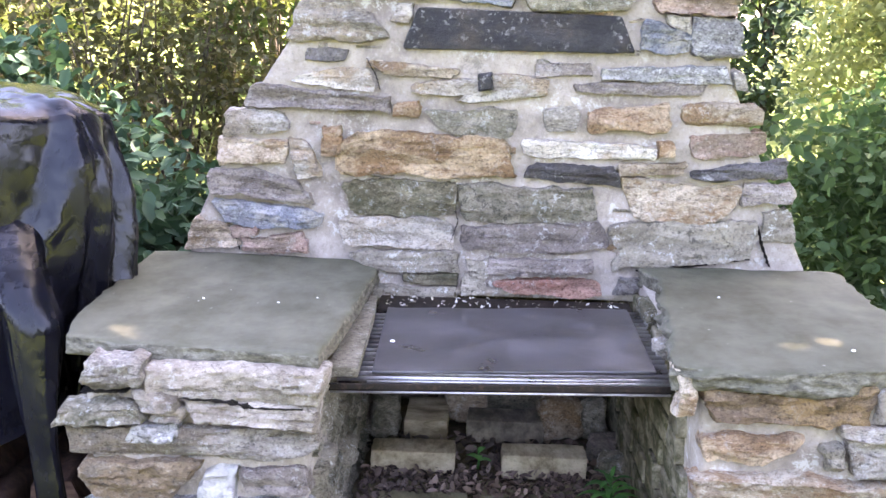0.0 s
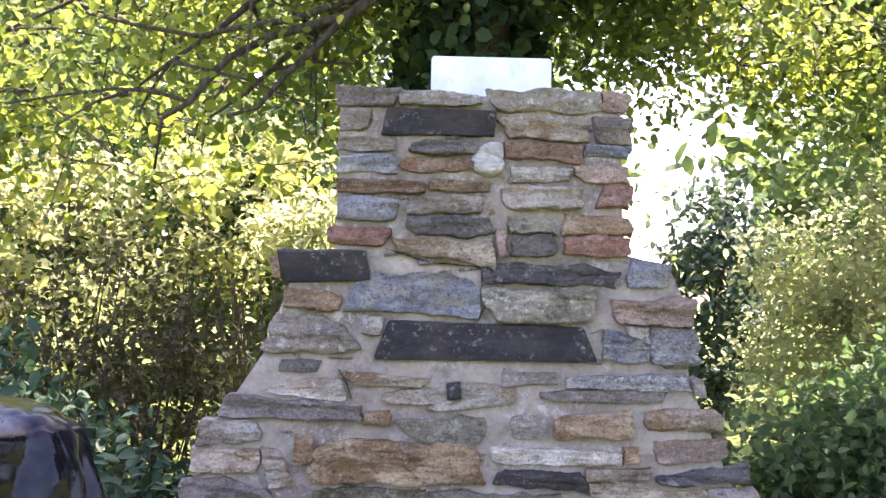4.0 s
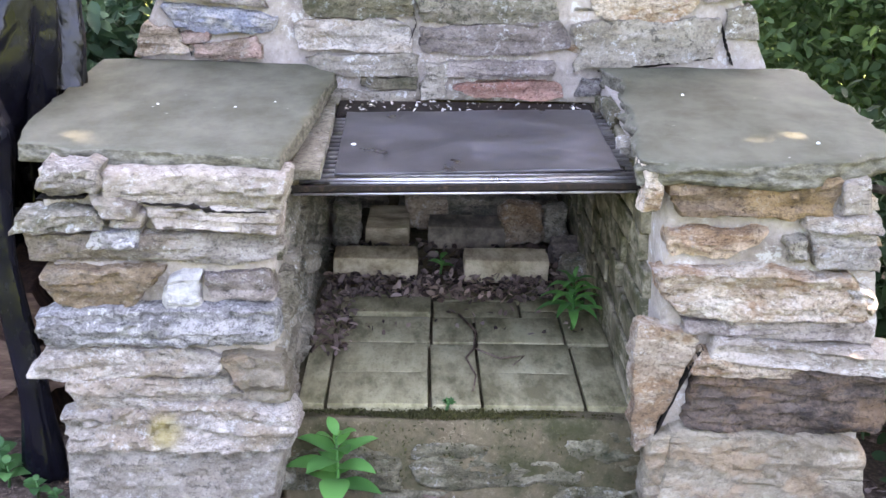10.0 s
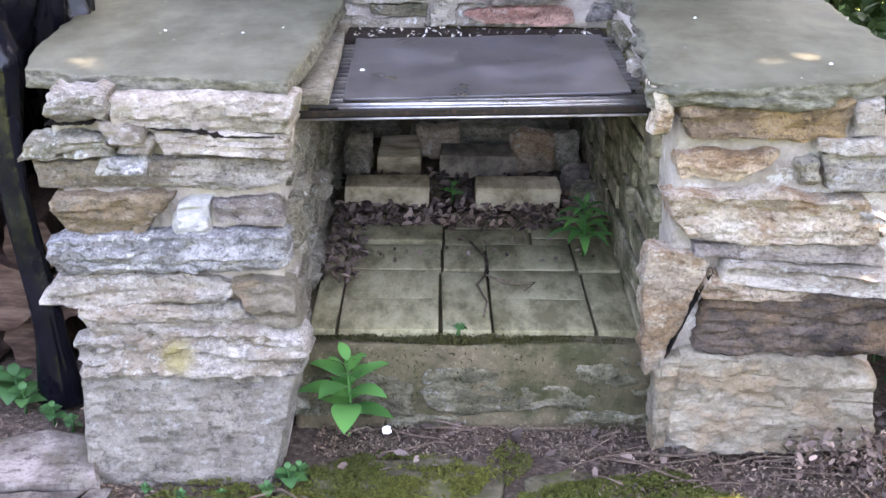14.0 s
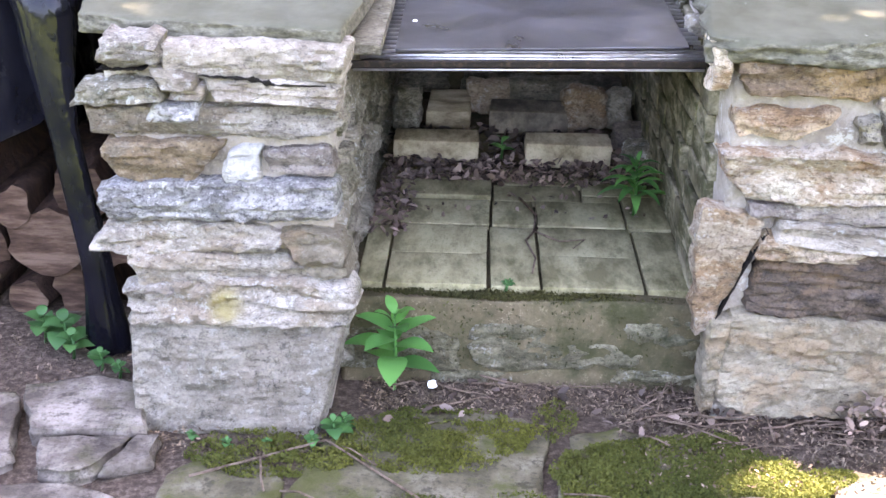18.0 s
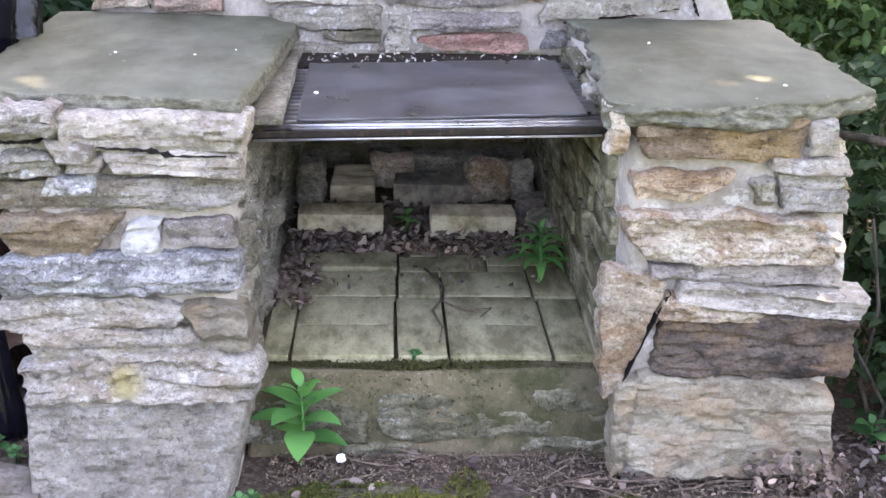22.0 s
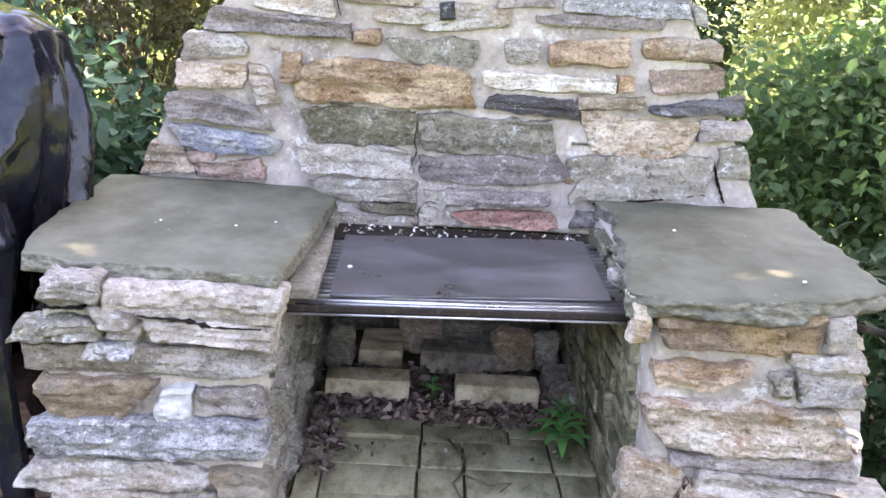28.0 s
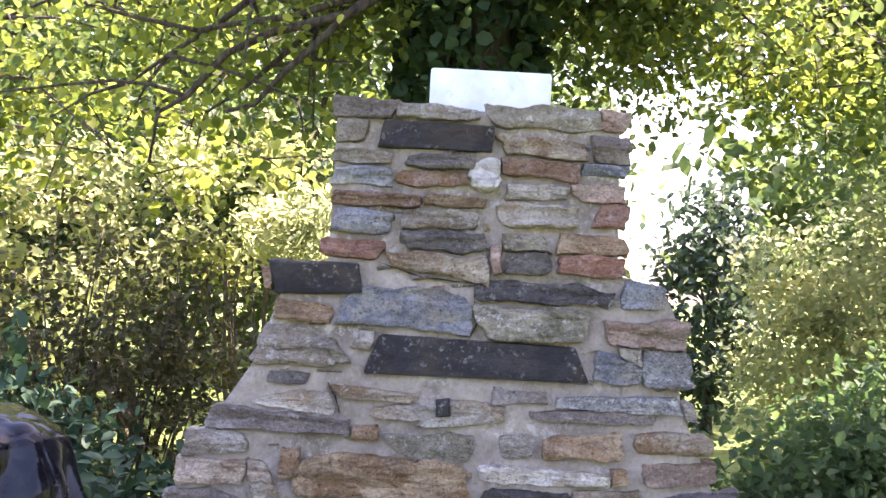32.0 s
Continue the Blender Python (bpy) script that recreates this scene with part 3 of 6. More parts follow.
# ---- ground ----
def ground_material():
    m, nt, b = material("bare_earth", 0.95, spec=0.1)
    v = coords(nt, (1, 1, 1), False)
    big, fine = noise_tex(nt, v, 1.3, 6, 0.6), noise_tex(nt, v, 60, 6, 0.75)
    c = ramp(nt, fine, (0.3, (0.035, 0.026, 0.02)), (0.5, (0.085, 0.062, 0.048)), (0.68, (0.19, 0.15, 0.12)))
    far = nt.nodes.new("ShaderNodeTexCoord")
    gap = nt.nodes.new("ShaderNodeVectorMath")
    gap.operation = "DISTANCE"
    gap.inputs[1].default_value = (0.0, 2.8, 0.0)
    nt.links.new(far.outputs["Object"], gap.inputs[0])
    lawn = node(nt, "ShaderNodeMapRange", From_Min=1.9, From_Max=3.2)
    nt.links.new(gap.outputs["Value"], lawn.inputs["Value"])
    grass = ramp(nt, noise_tex(nt, v, 9.0, 8, 0.7), (0.35, (0.06, 0.095, 0.022)), (0.65, (0.16, 0.2, 0.055)))
    c = mix(nt, lawn.outputs["Result"], c, grass)
    nt.links.new(c, b.inputs["Base Color"])
    bump(nt, b, fine, 0.9, 0.01)
    return m


gx = np.r_[-400, -120, -40, -15, -6, np.arange(-3, 3.01, 0.06), 6, 15, 40, 120, 400]
gy = np.r_[-400, -120, -40, -15, -6, -2, np.arange(0.5, 5.01, 0.06), 7, 10, 18, 40, 120, 400]
gverts = [(x, y, 0.012 * fbm(x * 3, y * 3, 0.5) if abs(x) < 3 and 0.6 < y < 5 else 0.0) for y in gy for x in gx]
ground = thing("ground", "bare earth with leaf litter running into lawn", "ground", kind="structure", me=mesh_of("ground", gverts, grid_faces(len(gx), len(gy)), ground_material()))

# ---- the fireplace: mortar cores and their stones ----
fireplace = thing("outdoor_fireplace", "rubble stone outdoor fireplace with stepped chimney and two capped piers", "fireplace")


def side_at(z, profile):
    return float(np.interp(z, [p[0] for p in profile], [p[1] for p in profile]))


LEFT_EDGE = [(0.0, -0.80), (0.88, -0.755), (1.05, -0.685), (1.28, -0.575), (1.42, -0.485), (1.6, -0.425), (1.675, -0.4), (1.7, -0.297), (2.14, -0.292)]
RIGHT_EDGE = [(0.0, 0.95), (0.84, 0.925), (1.1, 0.8), (1.36, 0.69), (1.6, 0.665), (1.68, 0.625), (1.705, 0.5), (2.14, 0.485)]


def core(name, edges, z0, z1, y0, y1, mat, parent, step=0.014, lump=0.007):
    """A mortar body between two edge profiles, with a hand-pointed front face, flat sides, back and top."""
    left, right = edges
    nz, nx = int((z1 - z0) / step) + 2, int((side_at(z0, right) - side_at(z0, left)) / step) + 2
    verts, faces = [], []
    for z in np.linspace(z0, z1, nz):
        a, b = side_at(z, left), side_at(z, right)
        for u in np.linspace(0, 1, nx):
            x = a + (b - a) * u
            verts.append((x, y0 - lump * fbm(x * 9, z * 14, 2.2) - 0.5 * lump * fbm(x * 40, z * 40, 7.0), z))
    faces += grid_faces(nx, nz)
    back = len(verts)
    for z in np.linspace(z0, z1, nz):
        verts += [(side_at(z, left), y1, z), (side_at(z, right), y1, z)]
    for k in range(nz - 1):
        p, q = k * nx, (k + 1) * nx
        r, s = back + 2 * k, back + 2 * k + 2
        faces += [(r, p, q, s), (p + nx - 1, r + 1, s + 1, q + nx - 1), (r + 1, r, s, s + 1)]
    top, tb = (nz - 1) * nx, back + 2 * (nz - 1)
    faces.append((*range(top, top + nx), tb + 1, tb))
    faces.append((*reversed(range(nx)), back, back + 1))
    return part(name, mesh_of(name, verts, faces, mat), parent)


chimney = core("chimney", (LEFT_EDGE, RIGHT_EDGE), 0.735, 2.14, 3.29, 4.05, MORTAR, fireplace)
left_pier = core("pier", ([(0, -0.67), (0.3, -0.70), (0.8, -0.74)], [(0, -0.31), (0.25, -0.3), (0.8, -0.29)]), -0.05, 0.8, 2.3, 4.04, MORTAR, fireplace)
right_pier = core("pier", ([(0, 0.51), (0.45, 0.49), (0.8, 0.478)], [(0, 0.92), (0.5, 0.93), (0.8, 0.88)]), -0.05, 0.8, 2.32, 4.04, MORTAR, fireplace)
laid(chimney, [
    ("L", -0.302, -0.134, 2.158, 2.150, 2.103, 2.107, 0.001, 0.019),
    ("G", -0.124, 0.095, 2.151, 2.143, 2.112, 2.108, 0.010, 0.004),
    ("g", 0.126, 0.424, 2.156, 2.159, 2.103, 2.100, 0.011, 0.001),
    ("P", 0.430, 0.510, 2.163, 2.154, 2.108, 2.102, 0.001, 0.002),
    ("G", -0.294, -0.217, 2.092, 2.097, 2.041, 2.042, 0.002, 0.002),
    ("D", -0.169, 0.137, 2.102, 2.098, 2.028, 2.030, -0.008, 0.004, .026),
    ("C", 0.165, 0.392, 2.084, 2.063, 2.031, 2.016, 0.008, -0.001),
    ("L", 0.409, 0.509, 2.089, 2.084, 2.018, 2.016, 0.002, -0.001),
], 3.282, 0.024)
laid(chimney, [
    ("G", -0.295, -0.134, 2.022, 2.010, 1.979, 1.982, 0.002, 0.000),
    ("K", -0.097, 0.088, 2.009, 2.018, 1.975, 1.978, -0.006, 0.003),
    ("q", 0.084, 0.168, 2.016, 2.006, 1.924, 1.915, -0.01, -0.004, .05),
    ("N", 0.170, 0.385, 2.014, 2.007, 1.970, 1.957, 0.000, 0.003),
    ("B", 0.392, 0.510, 2.013, 2.005, 1.979, 1.974, 0.001, 0.001, .03),
    ("B", -0.290, -0.136, 1.962, 1.969, 1.917, 1.925, -0.004, -0.001),
    ("N", -0.125, 0.080, 1.966, 1.963, 1.926, 1.927, 0.001, -0.003),
    ("G", 0.183, 0.354, 1.942, 1.943, 1.903, 1.907, -0.003, -0.002),
], 3.282, 0.024)
laid(chimney, [
    ("P", 0.371, 0.509, 1.956, 1.953, 1.908, 1.906, 0.018, -0.001),
    ("N", -0.294, -0.059, 1.903, 1.899, 1.864, 1.866, -0.002, 0.002),
    ("U", -0.042, 0.124, 1.904, 1.902, 1.873, 1.874, 0.004, 0.003),
    ("W", 0.165, 0.385, 1.888, 1.888, 1.828, 1.825, 0.013, 0.004, .026),
    ("R", 0.436, 0.519, 1.905, 1.897, 1.842, 1.836, 0.001, -0.002),
    ("B", -0.295, -0.135, 1.853, 1.854, 1.790, 1.791, -0.012, 0.004),
    ("G", -0.102, 0.114, 1.854, 1.863, 1.810, 1.814, -0.006, 0.013),
    ("g", 0.184, 0.299, 1.809, 1.798, 1.761, 1.761, 0.006, -0.021),
], 3.282, 0.024)
laid(chimney, [
    ("T", 0.332, 0.526, 1.813, 1.810, 1.761, 1.762, -0.012, 0.001),
    ("K", -0.099, 0.132, 1.803, 1.804, 1.750, 1.752, 0.008, -0.003),
    ("P", 0.148, 0.172, 1.766, 1.774, 1.680, 1.708, 0.006, 0.004),
    ("R", -0.318, -0.153, 1.770, 1.771, 1.723, 1.719, -0.002, 0.012),
    ("C", -0.136, 0.138, 1.747, 1.737, 1.707, 1.664, 0.008, -0.005, .028),
    ("K", 0.189, 0.312, 1.749, 1.761, 1.693, 1.704, 0.003, -0.005),
    ("R", 0.341, 0.516, 1.751, 1.755, 1.710, 1.691, -0.001, 0.003),
    ("D", -0.444, -0.206, 1.700, 1.702, 1.611, 1.624, 0.012, -0.009, .035),
], 3.282, 0.024)
laid(chimney, [
    ("T", -0.470, -0.448, 1.678, 1.673, 1.629, 1.620, 0.009, -0.002, .03),
    ("k", 0.114, 0.495, 1.677, 1.670, 1.619, 1.621, 0.002, 0.003, .028),
    ("B", 0.520, 0.628, 1.690, 1.683, 1.615, 1.623, 0.002, -0.001),
    ("T", -0.438, -0.272, 1.593, 1.592, 1.541, 1.544, -0.001, -0.003),
    ("B", -0.244, 0.096, 1.646, 1.638, 1.544, 1.528, -0.031, -0.010, .026),
    ("M", 0.132, 0.419, 1.604, 1.608, 1.512, 1.515, 0.017, 0.003),
    ("P", 0.473, 0.694, 1.579, 1.595, 1.520, 1.516, 0.023, 0.000, .03),
    ("G", -0.473, -0.255, 1.524, 1.513, 1.418, 1.430, -0.025, -0.055),
], 3.282, 0.024)
laid(chimney, [
    ("G", -0.212, -0.165, 1.516, 1.520, 1.469, 1.465, -0.010, 0.007),
    ("D", -0.162, 0.412, 1.512, 1.502, 1.406, 1.411, -0.022, -0.022, .026),
    ("B", 0.444, 0.572, 1.503, 1.472, 1.417, 1.413, 0.002, -0.007),
    ("S", 0.579, 0.717, 1.509, 1.500, 1.407, 1.410, 0.006, -0.006),
    ("g", 0.517, 0.571, 1.511, 1.510, 1.484, 1.462, 0.008, -0.001),
    ("K", -0.443, -0.326, 1.396, 1.397, 1.369, 1.370, -0.007, 0.004, .012),
    ("W", -0.437, -0.259, 1.342, 1.353, 1.306, 1.285, -0.047, -0.001, .018),
    ("C", -0.245, -0.043, 1.373, 1.350, 1.333, 1.334, 0.021, 0.016, .02),
], 3.282, 0.024)
laid(chimney, [
    ("W", -0.148, 0.028, 1.315, 1.329, 1.285, 1.289, 0.008, -0.003, .02),
    ("W", 0.009, 0.210, 1.343, 1.336, 1.262, 1.294, -0.055, -0.001, .022),
    ("D", 0.026, 0.055, 1.337, 1.344, 1.303, 1.307, 0.002, -0.005, .05),
    ("L", 0.174, 0.325, 1.370, 1.381, 1.342, 1.350, 0.001, 0.003, .016),
    ("S", 0.345, 0.675, 1.363, 1.382, 1.338, 1.334, 0.004, -0.017, .024),
    ("L", 0.276, 0.626, 1.327, 1.340, 1.300, 1.300, 0.001, 0.004, .018),
    ("G", 0.698, 0.729, 1.368, 1.360, 1.327, 1.313, 0.005, -0.003),
    ("L", -0.595, -0.206, 1.303, 1.267, 1.243, 1.236, -0.010, -0.004, .034),
], 3.282, 0.024)
laid(chimney, [
    ("T", -0.210, -0.142, 1.264, 1.269, 1.225, 1.223, -0.002, -0.004, .02),
    ("M", -0.098, 0.129, 1.239, 1.253, 1.176, 1.172, 0.030, 0.013),
    ("G", 0.200, 0.289, 1.252, 1.268, 1.192, 1.195, 0.004, -0.002, .014),
    ("T", 0.315, 0.533, 1.255, 1.277, 1.202, 1.204, 0.000, -0.002),
    ("C", 0.570, 0.773, 1.278, 1.285, 1.227, 1.230, 0.001, -0.005, .03),
    ("G", -0.662, -0.495, 1.234, 1.232, 1.156, 1.172, -0.008, -0.002),
    ("C", -0.679, -0.491, 1.149, 1.155, 1.082, 1.086, -0.002, 0.001, .03),
    ("W", -0.473, -0.415, 1.146, 1.151, 1.046, 1.055, 0.004, -0.017),
], 3.282, 0.024)
laid(chimney, [
    ("T", -0.395, -0.341, 1.186, 1.191, 1.113, 1.121, -0.001, -0.003),
    ("O", -0.351, 0.117, 1.190, 1.172, 1.066, 1.070, -0.014, -0.016, .03),
    ("W", 0.143, 0.507, 1.170, 1.169, 1.130, 1.129, 0.000, -0.001, .026),
    ("T", 0.511, 0.553, 1.179, 1.179, 1.136, 1.137, 0.001, -0.001, .024),
    ("P", 0.594, 0.798, 1.194, 1.211, 1.131, 1.151, 0.002, -0.002),
    ("k", 0.166, 0.408, 1.106, 1.103, 1.068, 1.055, -0.012, -0.015, .03),
    ("C", 0.404, 0.587, 1.114, 1.122, 1.087, 1.092, 0.004, 0.007),
    ("k", 0.604, 0.848, 1.102, 1.139, 1.076, 1.092, 0.004, -0.004, .035),
], 3.282, 0.024)
laid(chimney, [
    ("L", -0.692, -0.445, 1.076, 1.057, 1.008, 0.972, -0.007, -0.038, .034),
    ("B", -0.687, -0.396, 0.990, 0.957, 0.921, 0.907, 0.041, 0.006, .038),
    ("m", -0.323, -0.029, 1.049, 1.049, 0.952, 0.960, 0.008, -0.006),
    ("M", -0.017, 0.347, 1.046, 1.041, 0.943, 0.949, 0.004, 0.000),
    ("C", 0.436, 0.721, 1.078, 1.058, 0.964, 0.965, 0.021, 0.045, .03),
    ("L", 0.740, 0.874, 1.068, 1.073, 1.020, 1.025, 0.005, -0.002, .03),
    ("C", -0.755, -0.630, 0.937, 0.914, 0.842, 0.852, -0.029, -0.020, .034),
    ("P", -0.642, -0.573, 0.907, 0.917, 0.877, 0.888, 0.005, 0.000),
], 3.282, 0.024)
laid(chimney, [
    ("P", -0.615, -0.431, 0.880, 0.899, 0.842, 0.849, 0.000, -0.001),
    ("G", -0.342, -0.029, 0.950, 0.946, 0.862, 0.866, -0.005, -0.001),
    ("Z", -0.012, 0.379, 0.931, 0.951, 0.859, 0.875, 0.004, -0.023),
    ("g", 0.402, 0.781, 0.950, 0.971, 0.822, 0.864, 0.000, 0.006, .03),
    ("g", 0.802, 0.886, 0.990, 1.011, 0.915, 0.916, 0.002, -0.019, .02),
    ("g", -0.291, -0.018, 0.850, 0.862, 0.801, 0.802, 0.030, -0.001),
    ("L", 0.065, 0.354, 0.838, 0.850, 0.802, 0.808, -0.002, 0.007),
    ("m", -0.167, -0.024, 0.793, 0.799, 0.765, 0.769, 0.000, -0.001),
], 3.282, 0.024)
laid(chimney, [
    ("g", -0.256, -0.023, 0.758, 0.759, 0.722, 0.731, -0.006, 0.000),
    ("R", 0.104, 0.376, 0.783, 0.796, 0.741, 0.747, 0.041, 0.004, .022),
    ("g", 0.002, 0.061, 0.847, 0.841, 0.732, 0.744, -0.007, -0.002),
    ("K", 0.417, 0.479, 0.808, 0.801, 0.758, 0.750, -0.004, 0.006),
], 3.282, 0.024)
laid(left_pier, [
    ("G", -0.733, -0.614, 0.814, 0.815, 0.760, 0.759, -0.026, 0.005, .06),
    ("w", -0.608, -0.266, 0.795, 0.807, 0.742, 0.735, 0.000, 0.006, .06),
    ("M", -0.788, -0.620, 0.715, 0.729, 0.682, 0.695, -0.016, -0.013, .07),
    ("w", -0.625, -0.551, 0.755, 0.742, 0.718, 0.719, 0.017, 0.001, .055),
    ("w", -0.520, -0.278, 0.733, 0.732, 0.702, 0.687, 0.013, 0.006, .055),
    ("w", -0.598, -0.537, 0.718, 0.720, 0.701, 0.699, -0.001, 0.003, .05),
    ("G", -0.773, -0.276, 0.671, 0.687, 0.610, 0.622, 0.004, 0.009, .036),
    ("S", -0.642, -0.550, 0.685, 0.693, 0.651, 0.652, -0.010, 0.001, .052),
], 2.293, 0.04)
laid(left_pier, [
    ("u", -0.738, -0.539, 0.599, 0.610, 0.528, 0.529, 0.015, 0.041, .042),
    ("Q", -0.501, -0.436, 0.578, 0.594, 0.529, 0.522, -0.002, 0.000, .04),
    ("L", -0.416, -0.295, 0.590, 0.610, 0.551, 0.536, 0.004, -0.003, .03),
    ("S", -0.758, -0.285, 0.509, 0.535, 0.440, 0.451, 0.008, 0.004, .06),
    ("G", -0.766, -0.401, 0.430, 0.435, 0.370, 0.376, -0.013, 0.000, .045),
    ("V", -0.370, -0.269, 0.420, 0.427, 0.328, 0.337, 0.037, -0.003, .055),
    ("G", -0.701, -0.354, 0.361, 0.373, 0.300, 0.311, 0.001, -0.054, .046),
    ("Y", -0.717, -0.257, 0.297, 0.324, 0.220, 0.222, 0.002, 0.012, .07),
], 2.293, 0.04)
foot, foot_x, foot_z = laid_mesh(-0.712, -0.302, 0.118, 0.126, -0.112, -0.112, 0.012, 0.028, 0.058, "e")
part("stone", foot, left_pier, "", pose(foot_x, 2.258, foot_z + 0.09, -21, 0, 0))
laid(right_pier, [
    ("U", 0.491, 0.807, 0.810, 0.804, 0.735, 0.722, 0.009, 0.003, .045),
    ("w", 0.818, 0.873, 0.794, 0.801, 0.731, 0.735, 0.004, -0.002, .03),
    ("C", 0.430, 0.464, 0.828, 0.823, 0.731, 0.737, 0.005, -0.001, .03),
    ("T", 0.488, 0.640, 0.690, 0.695, 0.651, 0.639, 0.018, 0.040, .04),
    ("g", 0.731, 0.759, 0.675, 0.676, 0.632, 0.633, -0.002, 0.001, .04),
    ("G", 0.753, 0.901, 0.725, 0.723, 0.700, 0.698, -0.001, -0.001, .05),
    ("G", 0.772, 0.900, 0.694, 0.692, 0.667, 0.666, 0.007, -0.001, .045),
    ("G", 0.785, 0.902, 0.661, 0.662, 0.626, 0.622, 0.011, -0.005, .045),
], 2.31, 0.04)
laid(right_pier, [
    ("A", 0.481, 0.880, 0.620, 0.603, 0.520, 0.513, 0.036, -0.028, .06),
    ("G", 0.851, 0.906, 0.604, 0.564, 0.575, 0.523, 0.013, -0.001, .05),
    ("L", 0.528, 0.917, 0.505, 0.507, 0.468, 0.462, 0.013, -0.002, .035),
    ("w", 0.591, 0.959, 0.468, 0.443, 0.426, 0.405, -0.004, 0.011, .055),
    ("C", 0.567, 0.775, 0.437, 0.410, 0.392, 0.388, -0.010, 0.004, .05),
    ("X", 0.557, 0.953, 0.397, 0.406, 0.272, 0.250, -0.003, -0.006, .052),
    ("V", 0.510, 0.938, 0.261, 0.250, 0.027, 0.032, -0.012, -0.015, .05),
    ("C", 0.441, 0.529, 0.498, 0.467, 0.195, 0.251, 0.010, 0.044, .022),
], 2.31, 0.04)
laid(right_pier, [
    ("V", 0.479, 0.511, 0.246, 0.248, 0.026, 0.037, 0.006, 0.012, .045),
], 2.31, 0.04)


# caps
def cap_material():
    """Smooth olive-grey flagstone: soft cloudy tone, a few scratches, pale flecks, rough split edges."""
    m, nt, b = material("flagstone_cap", 0.68, spec=0.1)
    v = coords(nt, (1, 0.6, 1), False)
    cloud, soft = noise_tex(nt, v, 3.6, 6, 0.62), noise_tex(nt, coords(nt, (1.2, 0.7, 4), False), 8.0, 7, 0.66)
    c = ramp(nt, cloud, (0.36, (0.068, 0.067, 0.043)), (0.5, (0.092, 0.09, 0.061)), (0.64, (0.126, 0.121, 0.086)))
    c = mix(nt, 0.42, c, ramp(nt, soft, (0.38, (0.06, 0.06, 0.038)), (0.62, (0.165, 0.158, 0.115))))
    fleck = noise_tex(nt, v, 120.0, 4, 0.7)
    c = mix(nt, ramp(nt, fleck, (0.34, 0.35), (0.42, 0.0)), c, (0.1, 0.09, 0.065))
    c = mix(nt, ramp(nt, noise_tex(nt, v, 55.0, 3, 0.6), (0.73, 0.0), (0.76, 0.5)), c, (0.7, 0.68, 0.62))
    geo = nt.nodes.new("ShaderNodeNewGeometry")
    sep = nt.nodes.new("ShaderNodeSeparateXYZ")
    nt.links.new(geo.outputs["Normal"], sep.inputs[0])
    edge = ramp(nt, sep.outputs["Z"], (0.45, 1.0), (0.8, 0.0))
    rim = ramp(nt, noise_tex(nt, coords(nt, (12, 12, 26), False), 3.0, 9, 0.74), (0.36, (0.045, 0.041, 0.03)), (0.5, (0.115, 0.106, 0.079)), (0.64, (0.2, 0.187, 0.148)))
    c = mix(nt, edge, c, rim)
    nt.links.new(c, b.inputs["Base Color"])
    n1 = bump(nt, b, soft, 0.22, 0.01)
    n2 = bump(nt, b, noise_tex(nt, coords(nt, (3, 3, 8), False), 9.0, 8, 0.72), 0.2, 0.014, n1)
    bump(nt, b, fleck, 0.15, 0.002, n2)
    return m


CAP = cap_material()
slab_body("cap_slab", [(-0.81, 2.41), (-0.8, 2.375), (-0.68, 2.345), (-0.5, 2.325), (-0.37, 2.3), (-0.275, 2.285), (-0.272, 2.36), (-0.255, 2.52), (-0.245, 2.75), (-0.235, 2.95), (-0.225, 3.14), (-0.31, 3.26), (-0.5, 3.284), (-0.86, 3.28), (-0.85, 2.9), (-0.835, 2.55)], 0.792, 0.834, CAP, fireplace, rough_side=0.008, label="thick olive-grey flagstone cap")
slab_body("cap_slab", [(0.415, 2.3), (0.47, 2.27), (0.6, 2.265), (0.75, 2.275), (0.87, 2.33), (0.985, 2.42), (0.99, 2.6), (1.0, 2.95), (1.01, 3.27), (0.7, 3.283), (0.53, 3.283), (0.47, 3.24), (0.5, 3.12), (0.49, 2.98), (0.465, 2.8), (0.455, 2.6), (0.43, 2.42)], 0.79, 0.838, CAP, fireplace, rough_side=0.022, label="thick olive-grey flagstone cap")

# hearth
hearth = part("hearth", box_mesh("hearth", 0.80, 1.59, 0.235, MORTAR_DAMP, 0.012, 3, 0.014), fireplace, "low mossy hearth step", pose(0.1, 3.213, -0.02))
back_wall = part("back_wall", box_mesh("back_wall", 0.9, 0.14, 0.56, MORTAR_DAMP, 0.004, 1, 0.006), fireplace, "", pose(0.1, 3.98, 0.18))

# inner faces of the piers: small damp stones in rough courses
def inner_courses(parent, x, facing, y0, y1, z0, z1, kinds, seed, deep=0.014):
    rng = random.Random(seed)
    z = z0
    while z < z1 - 0.02:
        h = min(rng.uniform(0.075, 0.13), z1 - z)
        y = y0 + rng.uniform(0, 0.012)
        while y < y1 - 0.05:
            w = min(rng.uniform(0.12, 0.28), y1 - y)
            me = stone_mesh(w * 0.93, h * 0.9, rng.uniform(deep, deep + 0.022), STONE[rng.choice(kinds)])
            part("stone", me, parent, "", pose(x, y + w / 2, z + h / 2, 0, 0, 90 * facing))
            y += w
        z += h


inner_courses(left_pier, -0.29, 1, 2.345, 3.9, 0.05, 0.76, "HHgM", 5, 0.008)
inner_courses(right_pier, 0.925, 1, 2.38, 3.9, 0.03, 0.74, "GCLGK", 7)
inner_courses(left_pier, -0.72, -1, 2.36, 3.9, 0.03, 0.74, "GCLGg", 8)

